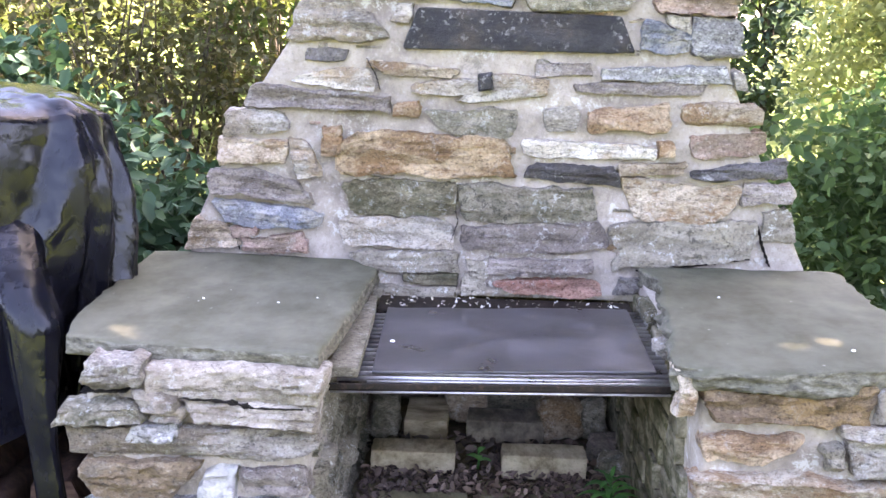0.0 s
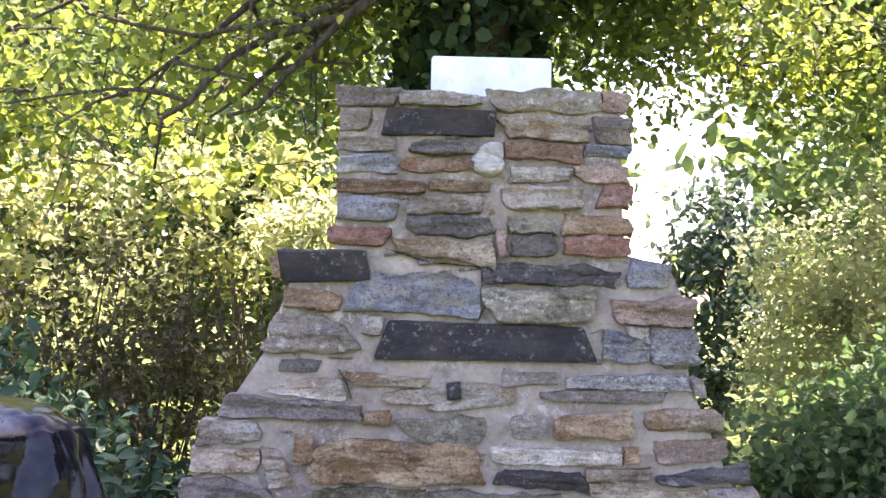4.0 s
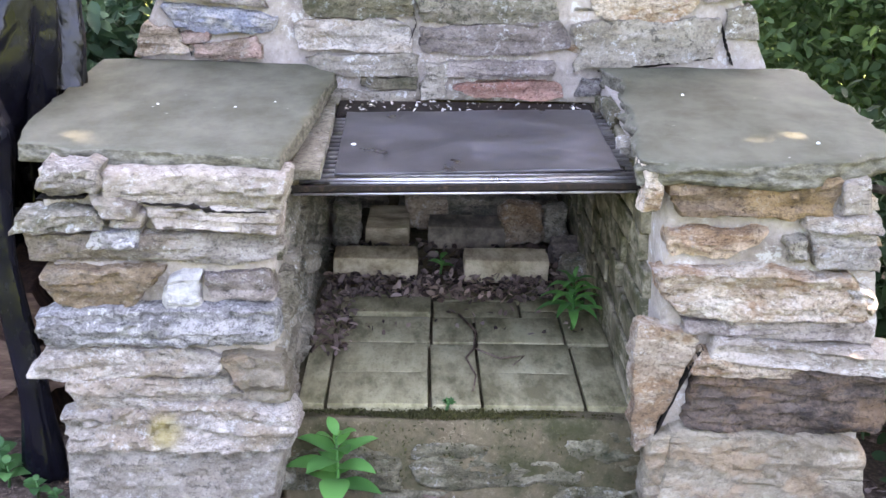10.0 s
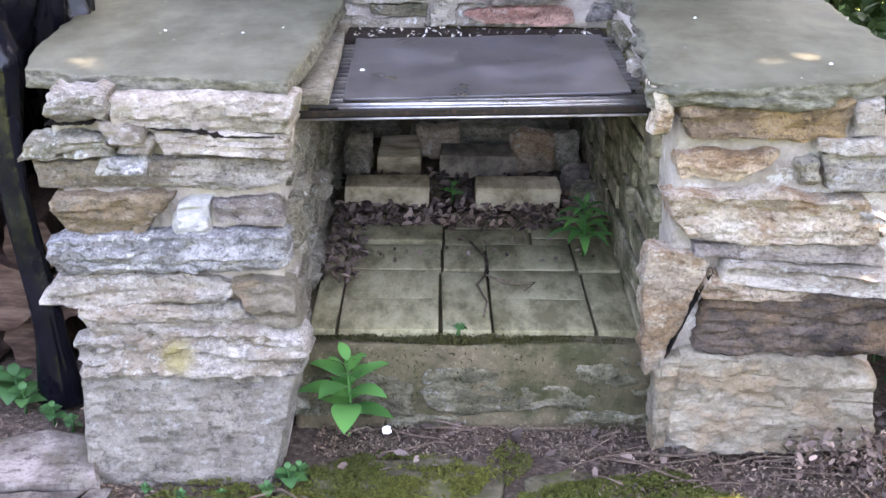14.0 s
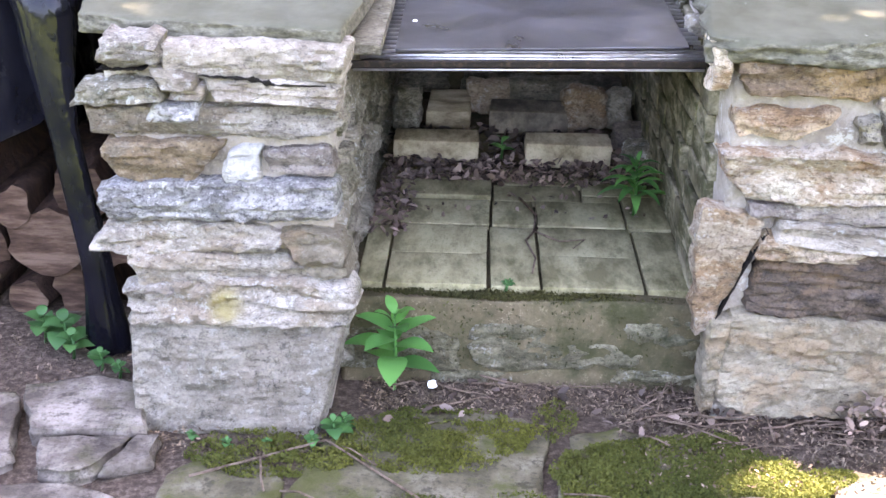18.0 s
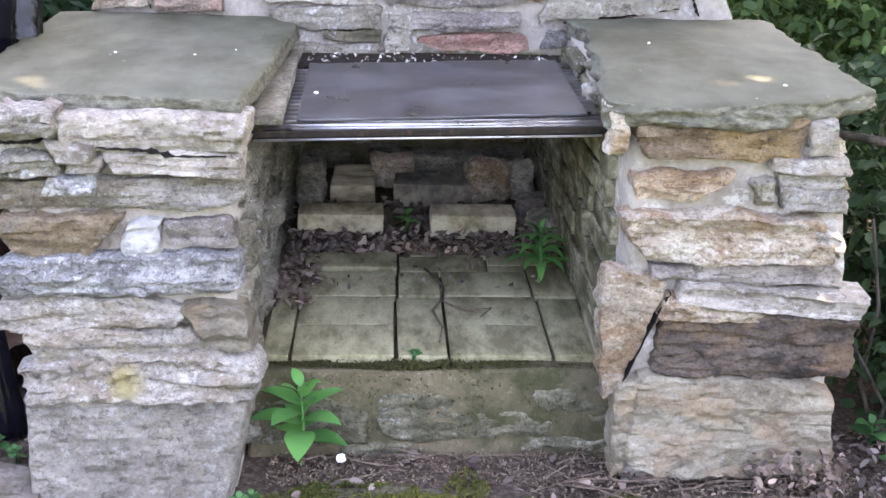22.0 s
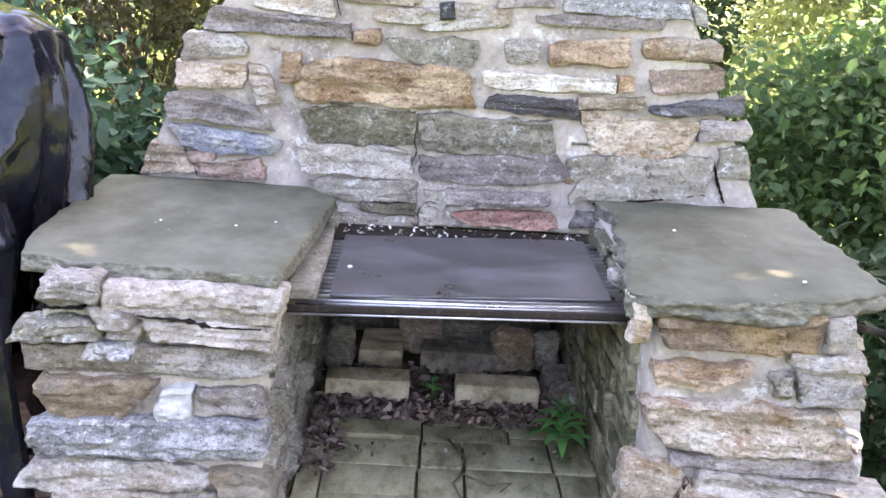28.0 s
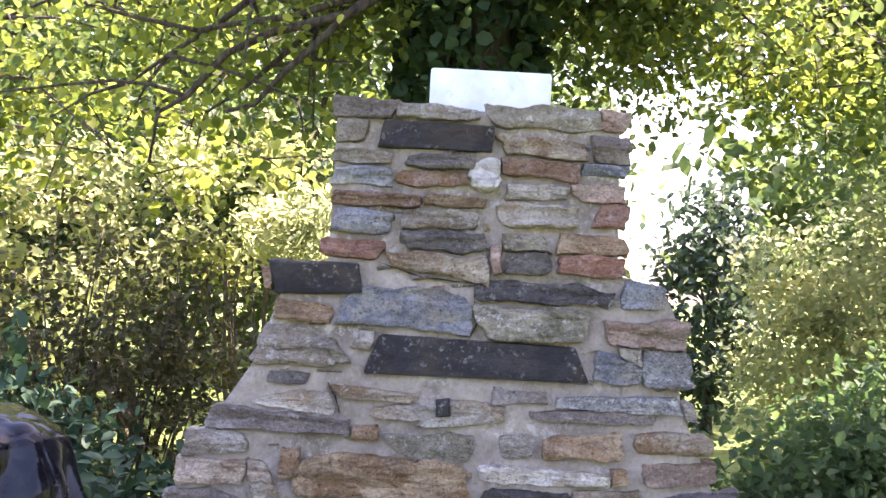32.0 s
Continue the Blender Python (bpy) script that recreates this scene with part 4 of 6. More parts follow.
# chinking: small chips set in the chimney's mortar
rng = random.Random(12)
for k in range(70):
    z = rng.uniform(0.86, 2.1)
    x = rng.uniform(side_at(z, LEFT_EDGE) + 0.04, side_at(z, RIGHT_EDGE) - 0.04)
    if -0.25 < x < 0.42 and 1.15 < z < 1.36:
        continue
    part("stone", stone_mesh(rng.uniform(0.025, 0.08), rng.uniform(0.012, 0.032), rng.uniform(0.008, 0.014), STONE[rng.choice("GLPCg")]), chimney, "", pose(x, 3.289, z, 0, rng.uniform(-12, 12), 0))

# riser of the hearth step and the coursing on the back wall
rubble(hearth, [(-0.17, 0.085, 0.26, 0.12, "h"), (0.16, 0.1, 0.36, 0.13, "h", 0, -0.8), (0.42, 0.12, 0.2, 0.15, "h"), (0.42, 0.03, 0.22, 0.05, "h"), (0.05, 0.02, 0.3, 0.04, "h")], 2.424, 0.016)
for ob in [o for o in hearth.children]:
    ob.matrix_parent_inverse = hearth.matrix_basis.inverted()
rubble(back_wall, [(-0.17, 0.36, 0.26, 0.085, "H"), (0.11, 0.385, 0.27, 0.1, "H"), (0.36, 0.37, 0.2, 0.09, "N"), (-0.2, 0.27, 0.2, 0.07, "H"), (0.05, 0.28, 0.25, 0.07, "H"), (0.33, 0.27, 0.26, 0.08, "H"), (0.0, 0.475, 0.5, 0.12, "H"), (0.37, 0.47, 0.21, 0.11, "N")], 3.9, 0.02)
for ob in [o for o in back_wall.children]:
    ob.matrix_parent_inverse = back_wall.matrix_basis.inverted()


# ---- firebricks ----
def brick_material(name, dark, mid, light, moss):
    m, nt, b = material(name, 0.9, spec=0.2)
    v = coords(nt, (1, 0.45, 1))
    big, fine = noise_tex(nt, v, 14.0, 6, 0.65), noise_tex(nt, v, 150.0, 4, 0.7)
    c = ramp(nt, big, (0.38, dark), (0.5, mid), (0.62, light))
    c = mix(nt, ramp(nt, fine, (0.36, 0.3), (0.46, 0.0)), c, (0.09, 0.08, 0.055))
    c = mix(nt, ramp(nt, noise_tex(nt, v, 20.0, 8, 0.75), (0.6 - 0.15 * moss, 0.0), (0.72 - 0.15 * moss, 0.9 * moss)), c, (0.045, 0.048, 0.018))
    nt.links.new(c, b.inputs["Base Color"])
    n1 = bump(nt, b, big, 0.4, 0.006)
    bump(nt, b, fine, 0.5, 0.002, n1)
    return m


FLOOR_BRICK = brick_material("weathered_firebrick", (0.15, 0.133, 0.07), (0.255, 0.23, 0.132), (0.345, 0.315, 0.19), 0.55)
LOOSE_BRICK = brick_material("yellow_firebrick", (0.22, 0.175, 0.105), (0.44, 0.365, 0.24), (0.57, 0.49, 0.335), 0.3)
SOOTY_BRICK = brick_material("sooty_firebrick", (0.08, 0.07, 0.055), (0.17, 0.142, 0.108), (0.28, 0.235, 0.175), 0.2)

LINING_BRICK = brick_material("mossy_lining_brick", (0.1, 0.086, 0.055), (0.2, 0.175, 0.118), (0.33, 0.29, 0.21), 0.95)
rng = random.Random(6)
for course in range(8):
    y = 2.38 + rng.uniform(0.0, 0.11)
    z = 0.228 + course * 0.067
    while y < 3.86:
        length = rng.choice((0.229, 0.229, 0.114))
        out = rng.uniform(0.012, 0.03)
        me = box_mesh("brick", out + 0.03, length - 0.006, 0.061, LINING_BRICK, 0.004, 2, 0.002)
        part("brick", me, right_pier, "", pose(0.497 - out / 2, y + length / 2, z, 0, 0, rng.uniform(-1.5, 1.5)))
        y += length

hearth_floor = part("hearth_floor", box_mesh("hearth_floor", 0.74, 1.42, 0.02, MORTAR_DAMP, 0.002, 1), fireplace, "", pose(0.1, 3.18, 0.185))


def floor_brick(x0, x1, y0, y1, top, gap=0.005):
    me = box_mesh("brick", x1 - x0 - 0.006, y1 - y0 - gap, 0.05, FLOOR_BRICK, 0.002, 2, 0.0012)
    ob = part("brick", me, hearth_floor, "", pose((x0 + x1) / 2, (y0 + y1) / 2, top - 0.05, random.uniform(-0.5, 0.5), random.uniform(-0.5, 0.5), random.uniform(-0.6, 0.6)))
    ob.matrix_parent_inverse = hearth_floor.matrix_basis.inverted()


for x0, x1 in ((-0.272, -0.209), (-0.207, 0.021), (0.023, 0.137), (0.139, 0.367), (0.369, 0.472)):
    if x1 - x0 > 0.2 and x0 < 0:
        floor_brick(x0, x1, 2.462, 2.632, 0.229, 0.0003)
        floor_brick(x0, x1, 2.6322, 2.802, 0.229, 0.0003)
    elif x1 - x0 > 0.2:
        floor_brick(x0, x1, 2.462, 2.63, 0.229, 0.0005)
        floor_brick(x0, x1, 2.631, 2.802, 0.2285, 0.0005)
    else:
        floor_brick(x0, x1, 2.463, 2.8, 0.227)
for x0, x1, y0, y1, top in ((-0.215, 0.026, 2.806, 2.97, 0.23), (0.028, 0.137, 2.806, 2.97, 0.23), (0.139, 0.36, 2.806, 2.97, 0.231), (0.362, 0.472, 2.806, 3.03, 0.228), (-0.272, -0.217, 2.806, 3.03, 0.226), (-0.212, 0.03, 2.975, 3.09, 0.24), (0.032, 0.26, 2.975, 3.09, 0.228), (-0.2, 0.03, 3.1, 3.22, 0.226), (0.04, 0.28, 3.1, 3.22, 0.226), (0.264, 0.472, 3.035, 3.22, 0.224), (-0.272, -0.215, 3.035, 3.22, 0.224), (0.262, 0.36, 2.972, 3.03, 0.226)):
    floor_brick(x0, x1, y0, y1, top)


def loose_brick(label, x, y, z, rz=0, mat=None, size=(0.229, 0.114, 0.064), tilt=0):
    thing("firebrick", label, "brick", pose(x, y, z, tilt, 0, rz), "loose firebricks in the firebox", me=box_mesh("firebrick", *size, mat or LOOSE_BRICK, 0.004, 2, 0.003))


loose_brick("pale yellow firebrick lying flat on the leaf litter", -0.128, 3.295, 0.228, 0.5, size=(0.236, 0.114, 0.066))
loose_brick("pale yellow firebrick lying flat beside another", 0.24, 3.29, 0.228, -0.5, size=(0.236, 0.114, 0.066))
loose_brick("pale yellow firebrick laid end-on behind the front pair", -0.102, 3.62, 0.228, 89, size=(0.229, 0.128, 0.07))
loose_brick("soot-darkened firebrick leaning at the back of the firebox", 0.14, 3.58, 0.228, -3, SOOTY_BRICK, (0.235, 0.13, 0.07))


def loose_stone(label, x, y, z, w, h, d, kind, rz=0):
    """A lump of stone: two rough faces back to back."""
    STONE_SEED[0] += 1
    s = STONE_SEED[0]
    bm = bmesh.new()
    bmesh.ops.create_icosphere(bm, subdivisions=4, radius=1.0)
    for v in bm.verts:
        p = v.co.copy()
        k = (abs(p.x) ** 7 + abs(p.y) ** 7 + abs(p.z) ** 7) ** (1 / 7)
        r = (1 + 0.32 * fbm(p.x * 1.3 + s, p.y * 1.3, p.z * 1.3, 4)) / k
        v.co = Vector((p.x * w / 2, p.y * d / 2, p.z * h / 2)) * r
    me = bpy.data.meshes.new("loose_stone")
    bm.to_mesh(me)
    bm.free()
    me.materials.append(STONE[kind])
    me.shade_smooth()
    lift = -min(v.co.z for v in me.vertices)
    return thing("loose_stone", label, "stone", pose(x, y, z + lift - 0.004, 0, 0, rz), "loose stones in the firebox", me=me)


loose_stone("tan rounded stone standing upright in the firebox", 0.305, 3.56, 0.228, 0.125, 0.125, 0.1, "C")
loose_stone("grey stone wedged at the firebox corner", 0.405, 3.6, 0.228, 0.08, 0.12, 0.1, "H")
loose_stone("dark lump of stone beside the loose bricks", 0.42, 3.42, 0.228, 0.085, 0.07, 0.08, "L")
loose_stone("mossy stone on the firebox floor", 0.435, 3.28, 0.228, 0.085, 0.06, 0.09, "M")
loose_stone("pale stone lump between the loose bricks", 0.015, 3.7, 0.228, 0.12, 0.1, 0.08, "C")
loose_stone("dark stone at the firebox wall", -0.225, 3.55, 0.228, 0.08, 0.12, 0.1, "H")
loose_stone("sooty stone behind the loose bricks", 0.2, 3.78, 0.228, 0.3, 0.1, 0.1, "H")

# ---- cooking grate and plate ----
def steel_material(name, base, light, rough, rust=0.5):
    m, nt, b = material(name, rough, 0.75, 0.5)
    v = coords(nt, (1, 1, 1), False)
    big, fine = noise_tex(nt, v, 6.0, 6, 0.6), noise_tex(nt, v, 70.0, 6, 0.75)
    c = ramp(nt, big, (0.38, base), (0.62, light))
    c = mix(nt, ramp(nt, fine, (0.5, 0.0), (0.7, rust)), c, (0.13, 0.08, 0.055))
    nt.links.new(c, b.inputs["Base Color"])
    nt.links.new(ramp(nt, big, (0.35, rough - 0.1), (0.65, rough + 0.16)), b.inputs["Roughness"])
    bump(nt, b, fine, 0.15, 0.002)
    return m


PLATE = steel_material("browned_steel", (0.098, 0.094, 0.104), (0.172, 0.164, 0.176), 0.36, 0.05)
IRON = steel_material("rusty_iron", (0.012, 0.01, 0.009), (0.03, 0.022, 0.018), 0.6)
BRIGHT = steel_material("worn_bar_steel", (0.25, 0.24, 0.23), (0.5, 0.48, 0.46), 0.35)
grate = thing("cooking_grate", "rusty iron bar grate laid across the fireplace opening", "grate", pose(0.09, 2.42, 0.735, 0, -1.4, 0))
for k in range(17):
    y = 0.035 + k * 0.037
    part("bar", tube("bar", [(-0.345, y, 0.012), (0.36, y, 0.012)], [0.0055] * 2, BRIGHT, 8), grate)
for x in (-0.33, 0.345):
    part("side_rail", box_mesh("side_rail", 0.025, 0.68, 0.006, IRON, 0.001, 1), grate, "", pose(x, 0.34, 0.0))
part("front_angle", box_mesh("front_angle", 0.71, 0.005, 0.013, IRON, 0.001, 1), grate, "rusted angle-iron front lip", pose(-0.005, -0.005, 0.001))
part("front_flange", box_mesh("front_flange", 0.71, 0.028, 0.004, IRON, 0.001, 1), grate, "", pose(-0.005, 0.012, -0.004))
part("lip_rod", tube("lip_rod", [(-0.355, -0.011, -0.003), (0.345, -0.011, -0.003)], [0.0026] * 2, BRIGHT, 8), grate, "bright worn edge rod")
part("lip_rod", tube("lip_rod", [(-0.28, 0.004, 0.015), (0.352, 0.004, 0.015)], [0.0028] * 2, BRIGHT, 8), grate)
plate = thing("griddle_plate", "flat browned steel griddle plate resting on the grate", "griddle", pose(0.112, 2.745, 0.7545, 0.0, -1.4, 0.5), me=slab_body("griddle_plate", [(-0.298, -0.278), (0.3, -0.262), (0.31, 0.3), (-0.302, 0.296)], 0.0, 0.007, PLATE, bevel=0.001, wobble=0.001))
rear = thing("rear_steel_strip", "soot-black steel strip behind the griddle plate", "steel strip", pose(0.11, 3.1, 0.742), me=box_mesh("rear_steel_strip", 0.66, 0.16, 0.012, IRON, 0.002, 1))
BOARD = stone_material("grey_stone_strip", (0.17, 0.155, 0.12), (0.27, 0.255, 0.205), (0.38, 0.36, 0.3), (3, 1, 3), 0.4, relief=0.3)
thing("stone_strip", "narrow grey stone strip lying beside the griddle", "stone strip", pose(-0.232, 2.745, 0.75, 0, 0, 0), me=slab_body("stone_strip", [(-0.042, -0.32), (0.022, -0.32), (0.018, 0.1), (0.01, 0.33), (-0.012, 0.34), (-0.03, 0.0)], 0.0, 0.026, BOARD, rough_side=0.003))
loose_stone("small broken stone beside the grate end", 0.462, 2.68, 0.75, 0.05, 0.035, 0.1, "g")
loose_stone("broken mossy stone packed behind the griddle end", 0.478, 3.02, 0.745, 0.055, 0.05, 0.18, "m")

# block on the chimney top
def enamel_material():
    m, nt, b = material("weathered_white_enamel", 0.45)
    v = coords(nt, (1, 1, 1), False)
    c = ramp(nt, noise_tex(nt, v, 7.0, 7, 0.65), (0.35, (0.6, 0.66, 0.66)), (0.6, (0.8, 0.82, 0.81)))
    c = mix(nt, ramp(nt, noise_tex(nt, v, 18.0, 6, 0.7), (0.58, 0.0), (0.68, 0.5)), c, (0.42, 0.48, 0.5))
    nt.links.new(c, b.inputs["Base Color"])
    return m


thing("chimney_cover", "white weathered cover box standing on the chimney top", "chimney cover", pose(0.133, 3.6, 2.14), me=box_mesh("chimney_cover", 0.355, 0.24, 0.15, enamel_material(), 0.012, 3))


# ---- foliage ----
def leaf_material(name, dark, light, through=0.45, rough=0.62, even=0.35):
    m, nt, b = material(name, rough, spec=0.22)
    geo = nt.nodes.new("ShaderNodeNewGeometry")
    half = tuple((a + c) / 2 for a, c in zip(dark, light))
    col = mix(nt, even, ramp(nt, geo.outputs["Random Per Island"], (0.0, dark), (0.75, half), (1.0, light)), half)
    age = ramp(nt, noise_tex(nt, coords(nt, (1, 1, 1)), 2.2, 3, 0.55), (0.36, (0.6, 0.66, 0.62)), (0.5, (1.0, 1.0, 1.0)), (0.64, (1.35, 1.25, 1.1)))
    col = mix(nt, 1.0, col, age, "MULTIPLY")
    nt.links.new(col, b.inputs["Base Color"])
    tr = nt.nodes.new("ShaderNodeBsdfTranslucent")
    warm = mix(nt, 1.0, col, (1.15, 1.18, 0.9), "MULTIPLY")
    nt.links.new(warm, tr.inputs["Color"])
    ms = nt.nodes.new("ShaderNodeMixShader")
    ms.inputs[0].default_value = through
    nt.links.new(b.outputs[0], ms.inputs[1])
    nt.links.new(tr.outputs[0], ms.inputs[2])
    nt.links.new(ms.outputs[0], nt.nodes["Material Output"].inputs["Surface"])
    return m


DEEP = leaf_material("deep_green_leaf", (0.018, 0.048, 0.028), (0.048, 0.098, 0.055), 0.2)
MID = leaf_material("mid_green_leaf", (0.055, 0.095, 0.034), (0.135, 0.185, 0.068), 0.58, 0.62, 0.65)
# lit copy of the green leaf: sunlight is put into its colour
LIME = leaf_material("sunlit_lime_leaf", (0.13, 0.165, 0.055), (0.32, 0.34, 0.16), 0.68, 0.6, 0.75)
HEDGE = leaf_material("hedge_leaf", (0.05, 0.1, 0.042), (0.125, 0.205, 0.085), 0.45)
OLIVE = leaf_material("small_olive_leaf", (0.036, 0.04, 0.015), (0.105, 0.095, 0.04), 0.3)
# shaded copy of the green leaf: the shade is put into its colour
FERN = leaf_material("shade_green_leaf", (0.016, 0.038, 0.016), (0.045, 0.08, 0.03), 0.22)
# colour range runs from dark to sun-yellow, part of the light painted in
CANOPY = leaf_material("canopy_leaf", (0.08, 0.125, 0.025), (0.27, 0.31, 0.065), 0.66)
IVY = leaf_material("dark_ivy_leaf", (0.014, 0.034, 0.014), (0.04, 0.08, 0.028), 0.2)
BLUE = leaf_material("blue_green_leaf", (0.045, 0.075, 0.055), (0.1, 0.15, 0.105), 0.35)
# palest lit copy: strong sun is put into the leaf colour
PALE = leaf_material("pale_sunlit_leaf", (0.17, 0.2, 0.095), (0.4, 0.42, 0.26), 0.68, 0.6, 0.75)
WEED = leaf_material("bright_weed_leaf", (0.055, 0.2, 0.05), (0.14, 0.38, 0.115), 0.35, 0.4)
SMALL_WEED = leaf_material("small_weed_leaf", (0.03, 0.1, 0.032), (0.085, 0.22, 0.075), 0.3, 0.5)
LITTER = leaf_material("dead_leaf", (0.03, 0.021, 0.018), (0.36, 0.275, 0.24), 0.1, 0.8, 0.0)


def bark_material(name, a, b_):
    m, nt, b = material(name, 0.9, spec=0.15)
    v = coords(nt, (6, 6, 1.2), False)
    n = noise_tex(nt, v, 6.0, 7, 0.7)
    nt.links.new(ramp(nt, n, (0.36, a), (0.62, b_)), b.inputs["Base Color"])
    bump(nt, b, n, 0.9, 0.02)
    return m


BARK = bark_material("grey_brown_bark", (0.03, 0.025, 0.02), (0.11, 0.09, 0.07))


def leaf_mesh(name, centres, size, mat, rng, droop=0.35, narrow=0.6):
    """Many small folded leaves, each an island of two faces."""
    n = len(centres)
    size = size * rng.uniform(0.6, 1.35, (n, 1))
    yaw, pitch, roll = rng.uniform(0, 2 * np.pi, n), rng.normal(-droop, 0.55, n), rng.normal(0, 0.7, n)
    ax = np.stack([np.cos(yaw) * np.cos(pitch), np.sin(yaw) * np.cos(pitch), np.sin(pitch)], 1)
    side = np.stack([-np.sin(yaw), np.cos(yaw), np.zeros(n)], 1)
    nor = np.cross(ax, side)
    side = side * np.cos(roll)[:, None] + nor * np.sin(roll)[:, None]
    nor = np.cross(ax, side)
    wide = narrow * 0.5
    lift = nor * size * 0.1
    corners = [centres - ax * size * 0.5, centres - ax * size * 0.22 + side * size * wide * 0.9 + lift, centres + ax * size * 0.2 + side * size * wide * 0.8 + lift, centres + ax * size * 0.5]
    corners += [centres + ax * size * 0.2 - side * size * wide * 0.8 + lift, centres - ax * size * 0.22 - side * size * wide * 0.9 + lift]
    verts = np.stack(corners, 1).reshape(-1, 3)
    me = bpy.data.meshes.new(name)
    me.vertices.add(6 * n)
    me.vertices.foreach_set("co", verts.ravel())
    k = 6 * np.arange(n)[:, None]
    loops = np.concatenate([k, k + 1, k + 2, k + 3, k, k + 3, k + 4, k + 5], 1).ravel()
    me.loops.add(8 * n)
    me.loops.foreach_set("vertex_index", loops)
    me.polygons.add(2 * n)
    me.polygons.foreach_set("loop_start", np.arange(0, 8 * n, 4))
    me.update(calc_edges=True)
    me.materials.append(mat)
    return me


def clump_points(rng, centre, radii, clumps, per, spread, shell=0.45):
    """Leaf places in clumps, denser towards the outside of an uneven crown."""
    d = rng.normal(size=(clumps, 3))
    d /= np.linalg.norm(d, axis=1)[:, None]
    r = shell + (1 - shell) * rng.uniform(0, 1, (clumps, 1)) ** 0.6
    r *= 1 + 0.25 * np.array([[noise.noise(Vector(v) * 2.3)] for v in d])
    mids = np.array(centre) + d * r * np.array(radii)
    pts = np.repeat(mids, per, 0) + rng.normal(size=(clumps * per, 3)) * spread * np.array([1, 1, 0.6])
    return pts[pts[:, 2] > 0.02], mids


def shrub(name, label, centre, radii, leaf, mat, clumps, per, spread, seed, stems=7, category="shrub", shell=0.35, narrow=0.6, trunk=0.012):
    rng = np.random.default_rng(seed)
    base = Vector((centre[0], centre[1], 0))
    ob = thing(name, label, category, Matrix.Translation(base))
    pts, mids = clump_points(rng, (0, 0, centre[2]), radii, clumps, per, spread, shell)
    part("crown", leaf_mesh("crown", pts, leaf, mat, rng, narrow=narrow), ob)
    for k in range(stems):
        tip = Vector(mids[int(rng.integers(len(mids)))])
        root = Vector((rng.normal() * 0.1, rng.normal() * 0.1, -0.02))
        bend = root.lerp(tip, 0.5) + Vector(rng.normal(size=3)) * 0.12 * tip.length * 0.4
        pts3 = [root, root.lerp(bend, 0.5), bend, bend.lerp(tip, 0.55), tip]
        part("stem", tube("stem", pts3, [trunk, trunk * 0.85, trunk * 0.65, trunk * 0.45, trunk * 0.2], BARK, 6), ob)
    return ob


# gaps cut in the boughs to place sun flecks on the ground and caps
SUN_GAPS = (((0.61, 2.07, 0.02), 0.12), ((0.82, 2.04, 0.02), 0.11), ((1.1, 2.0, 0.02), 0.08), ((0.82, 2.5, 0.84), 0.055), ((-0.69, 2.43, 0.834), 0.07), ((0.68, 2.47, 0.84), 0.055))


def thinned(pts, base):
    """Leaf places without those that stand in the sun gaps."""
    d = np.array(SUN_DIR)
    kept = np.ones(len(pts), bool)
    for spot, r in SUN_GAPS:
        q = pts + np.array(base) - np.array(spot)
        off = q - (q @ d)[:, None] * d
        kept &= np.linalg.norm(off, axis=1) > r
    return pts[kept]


def tree(name, label, x, y, height, crown, radii, leaf, mat, clumps, per, spread, seed, girth=0.16, limbs=9, shell=0.4, narrow=0.65):
    rng = np.random.default_rng(seed)
    ob = thing(name, label, "tree", Matrix.Translation((x, y, 0)))
    lean = rng.normal(size=2) * 0.15
    line = [Vector((lean[0] * k * k, lean[1] * k * k, height * k - 0.05)) for k in (0, 0.15, 0.35, 0.6, 0.85, 1.0)]
    part("trunk", tube("trunk", line, [girth * 1.25, girth, girth * 0.85, girth * 0.6, girth * 0.35, girth * 0.1], BARK, 10), ob)
    pts, mids = clump_points(rng, crown, radii, clumps, per, spread, shell)
    for k in range(limbs):
        tip = Vector(mids[int(rng.integers(len(mids)))])
        start = line[2].lerp(line[4], rng.uniform(0, 1))
        bend = start.lerp(tip, 0.55) + Vector((0, 0, 0.12 * (tip - start).length))
        g = girth * 0.32
        part("limb", tube("limb", [start, start.lerp(bend, 0.5), bend, bend.lerp(tip, 0.5), tip], [g, g * 0.8, g * 0.55, g * 0.35, g * 0.12], BARK, 6), ob)
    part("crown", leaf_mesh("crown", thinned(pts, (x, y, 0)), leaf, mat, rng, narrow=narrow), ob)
    return ob


shrub("shrub", "dark green leafy shrub beside the chimney", (-1.3, 4.75, 0.42), (0.62, 0.4, 0.48), 0.075, DEEP, 260, 16, 0.09, 11, 8)
shrub("shrub", "dark green shrub behind the covered woodpile", (-2.3, 5.1, 0.7), (0.95, 0.5, 0.75), 0.07, DEEP, 560, 16, 0.1, 12, 8)
shrub("shrub", "fine-leaved olive shrub with light showing through", (-1.5, 6.3, 1.1), (0.95, 0.5, 0.88), 0.044, OLIVE, 350, 16, 0.12, 13, 40, shell=0.1)
shrub("shrub", "fine-leaved olive shrub with many thin stems", (-3.1, 6.6, 1.0), (1.1, 0.5, 0.85), 0.05, OLIVE, 390, 16, 0.13, 14, 16, shell=0.15)
shrub("shrub", "green leafy shrub beside the chimney foot", (1.75, 4.75, 0.62), (0.7, 0.45, 0.66), 0.055, HEDGE, 560, 18, 0.09, 15, 9)
shrub("shrub", "dense green shrub at the edge of the lawn", (2.6, 5.6, 0.8), (0.9, 0.6, 0.75), 0.055, HEDGE, 600, 18, 0.1, 16, 9)
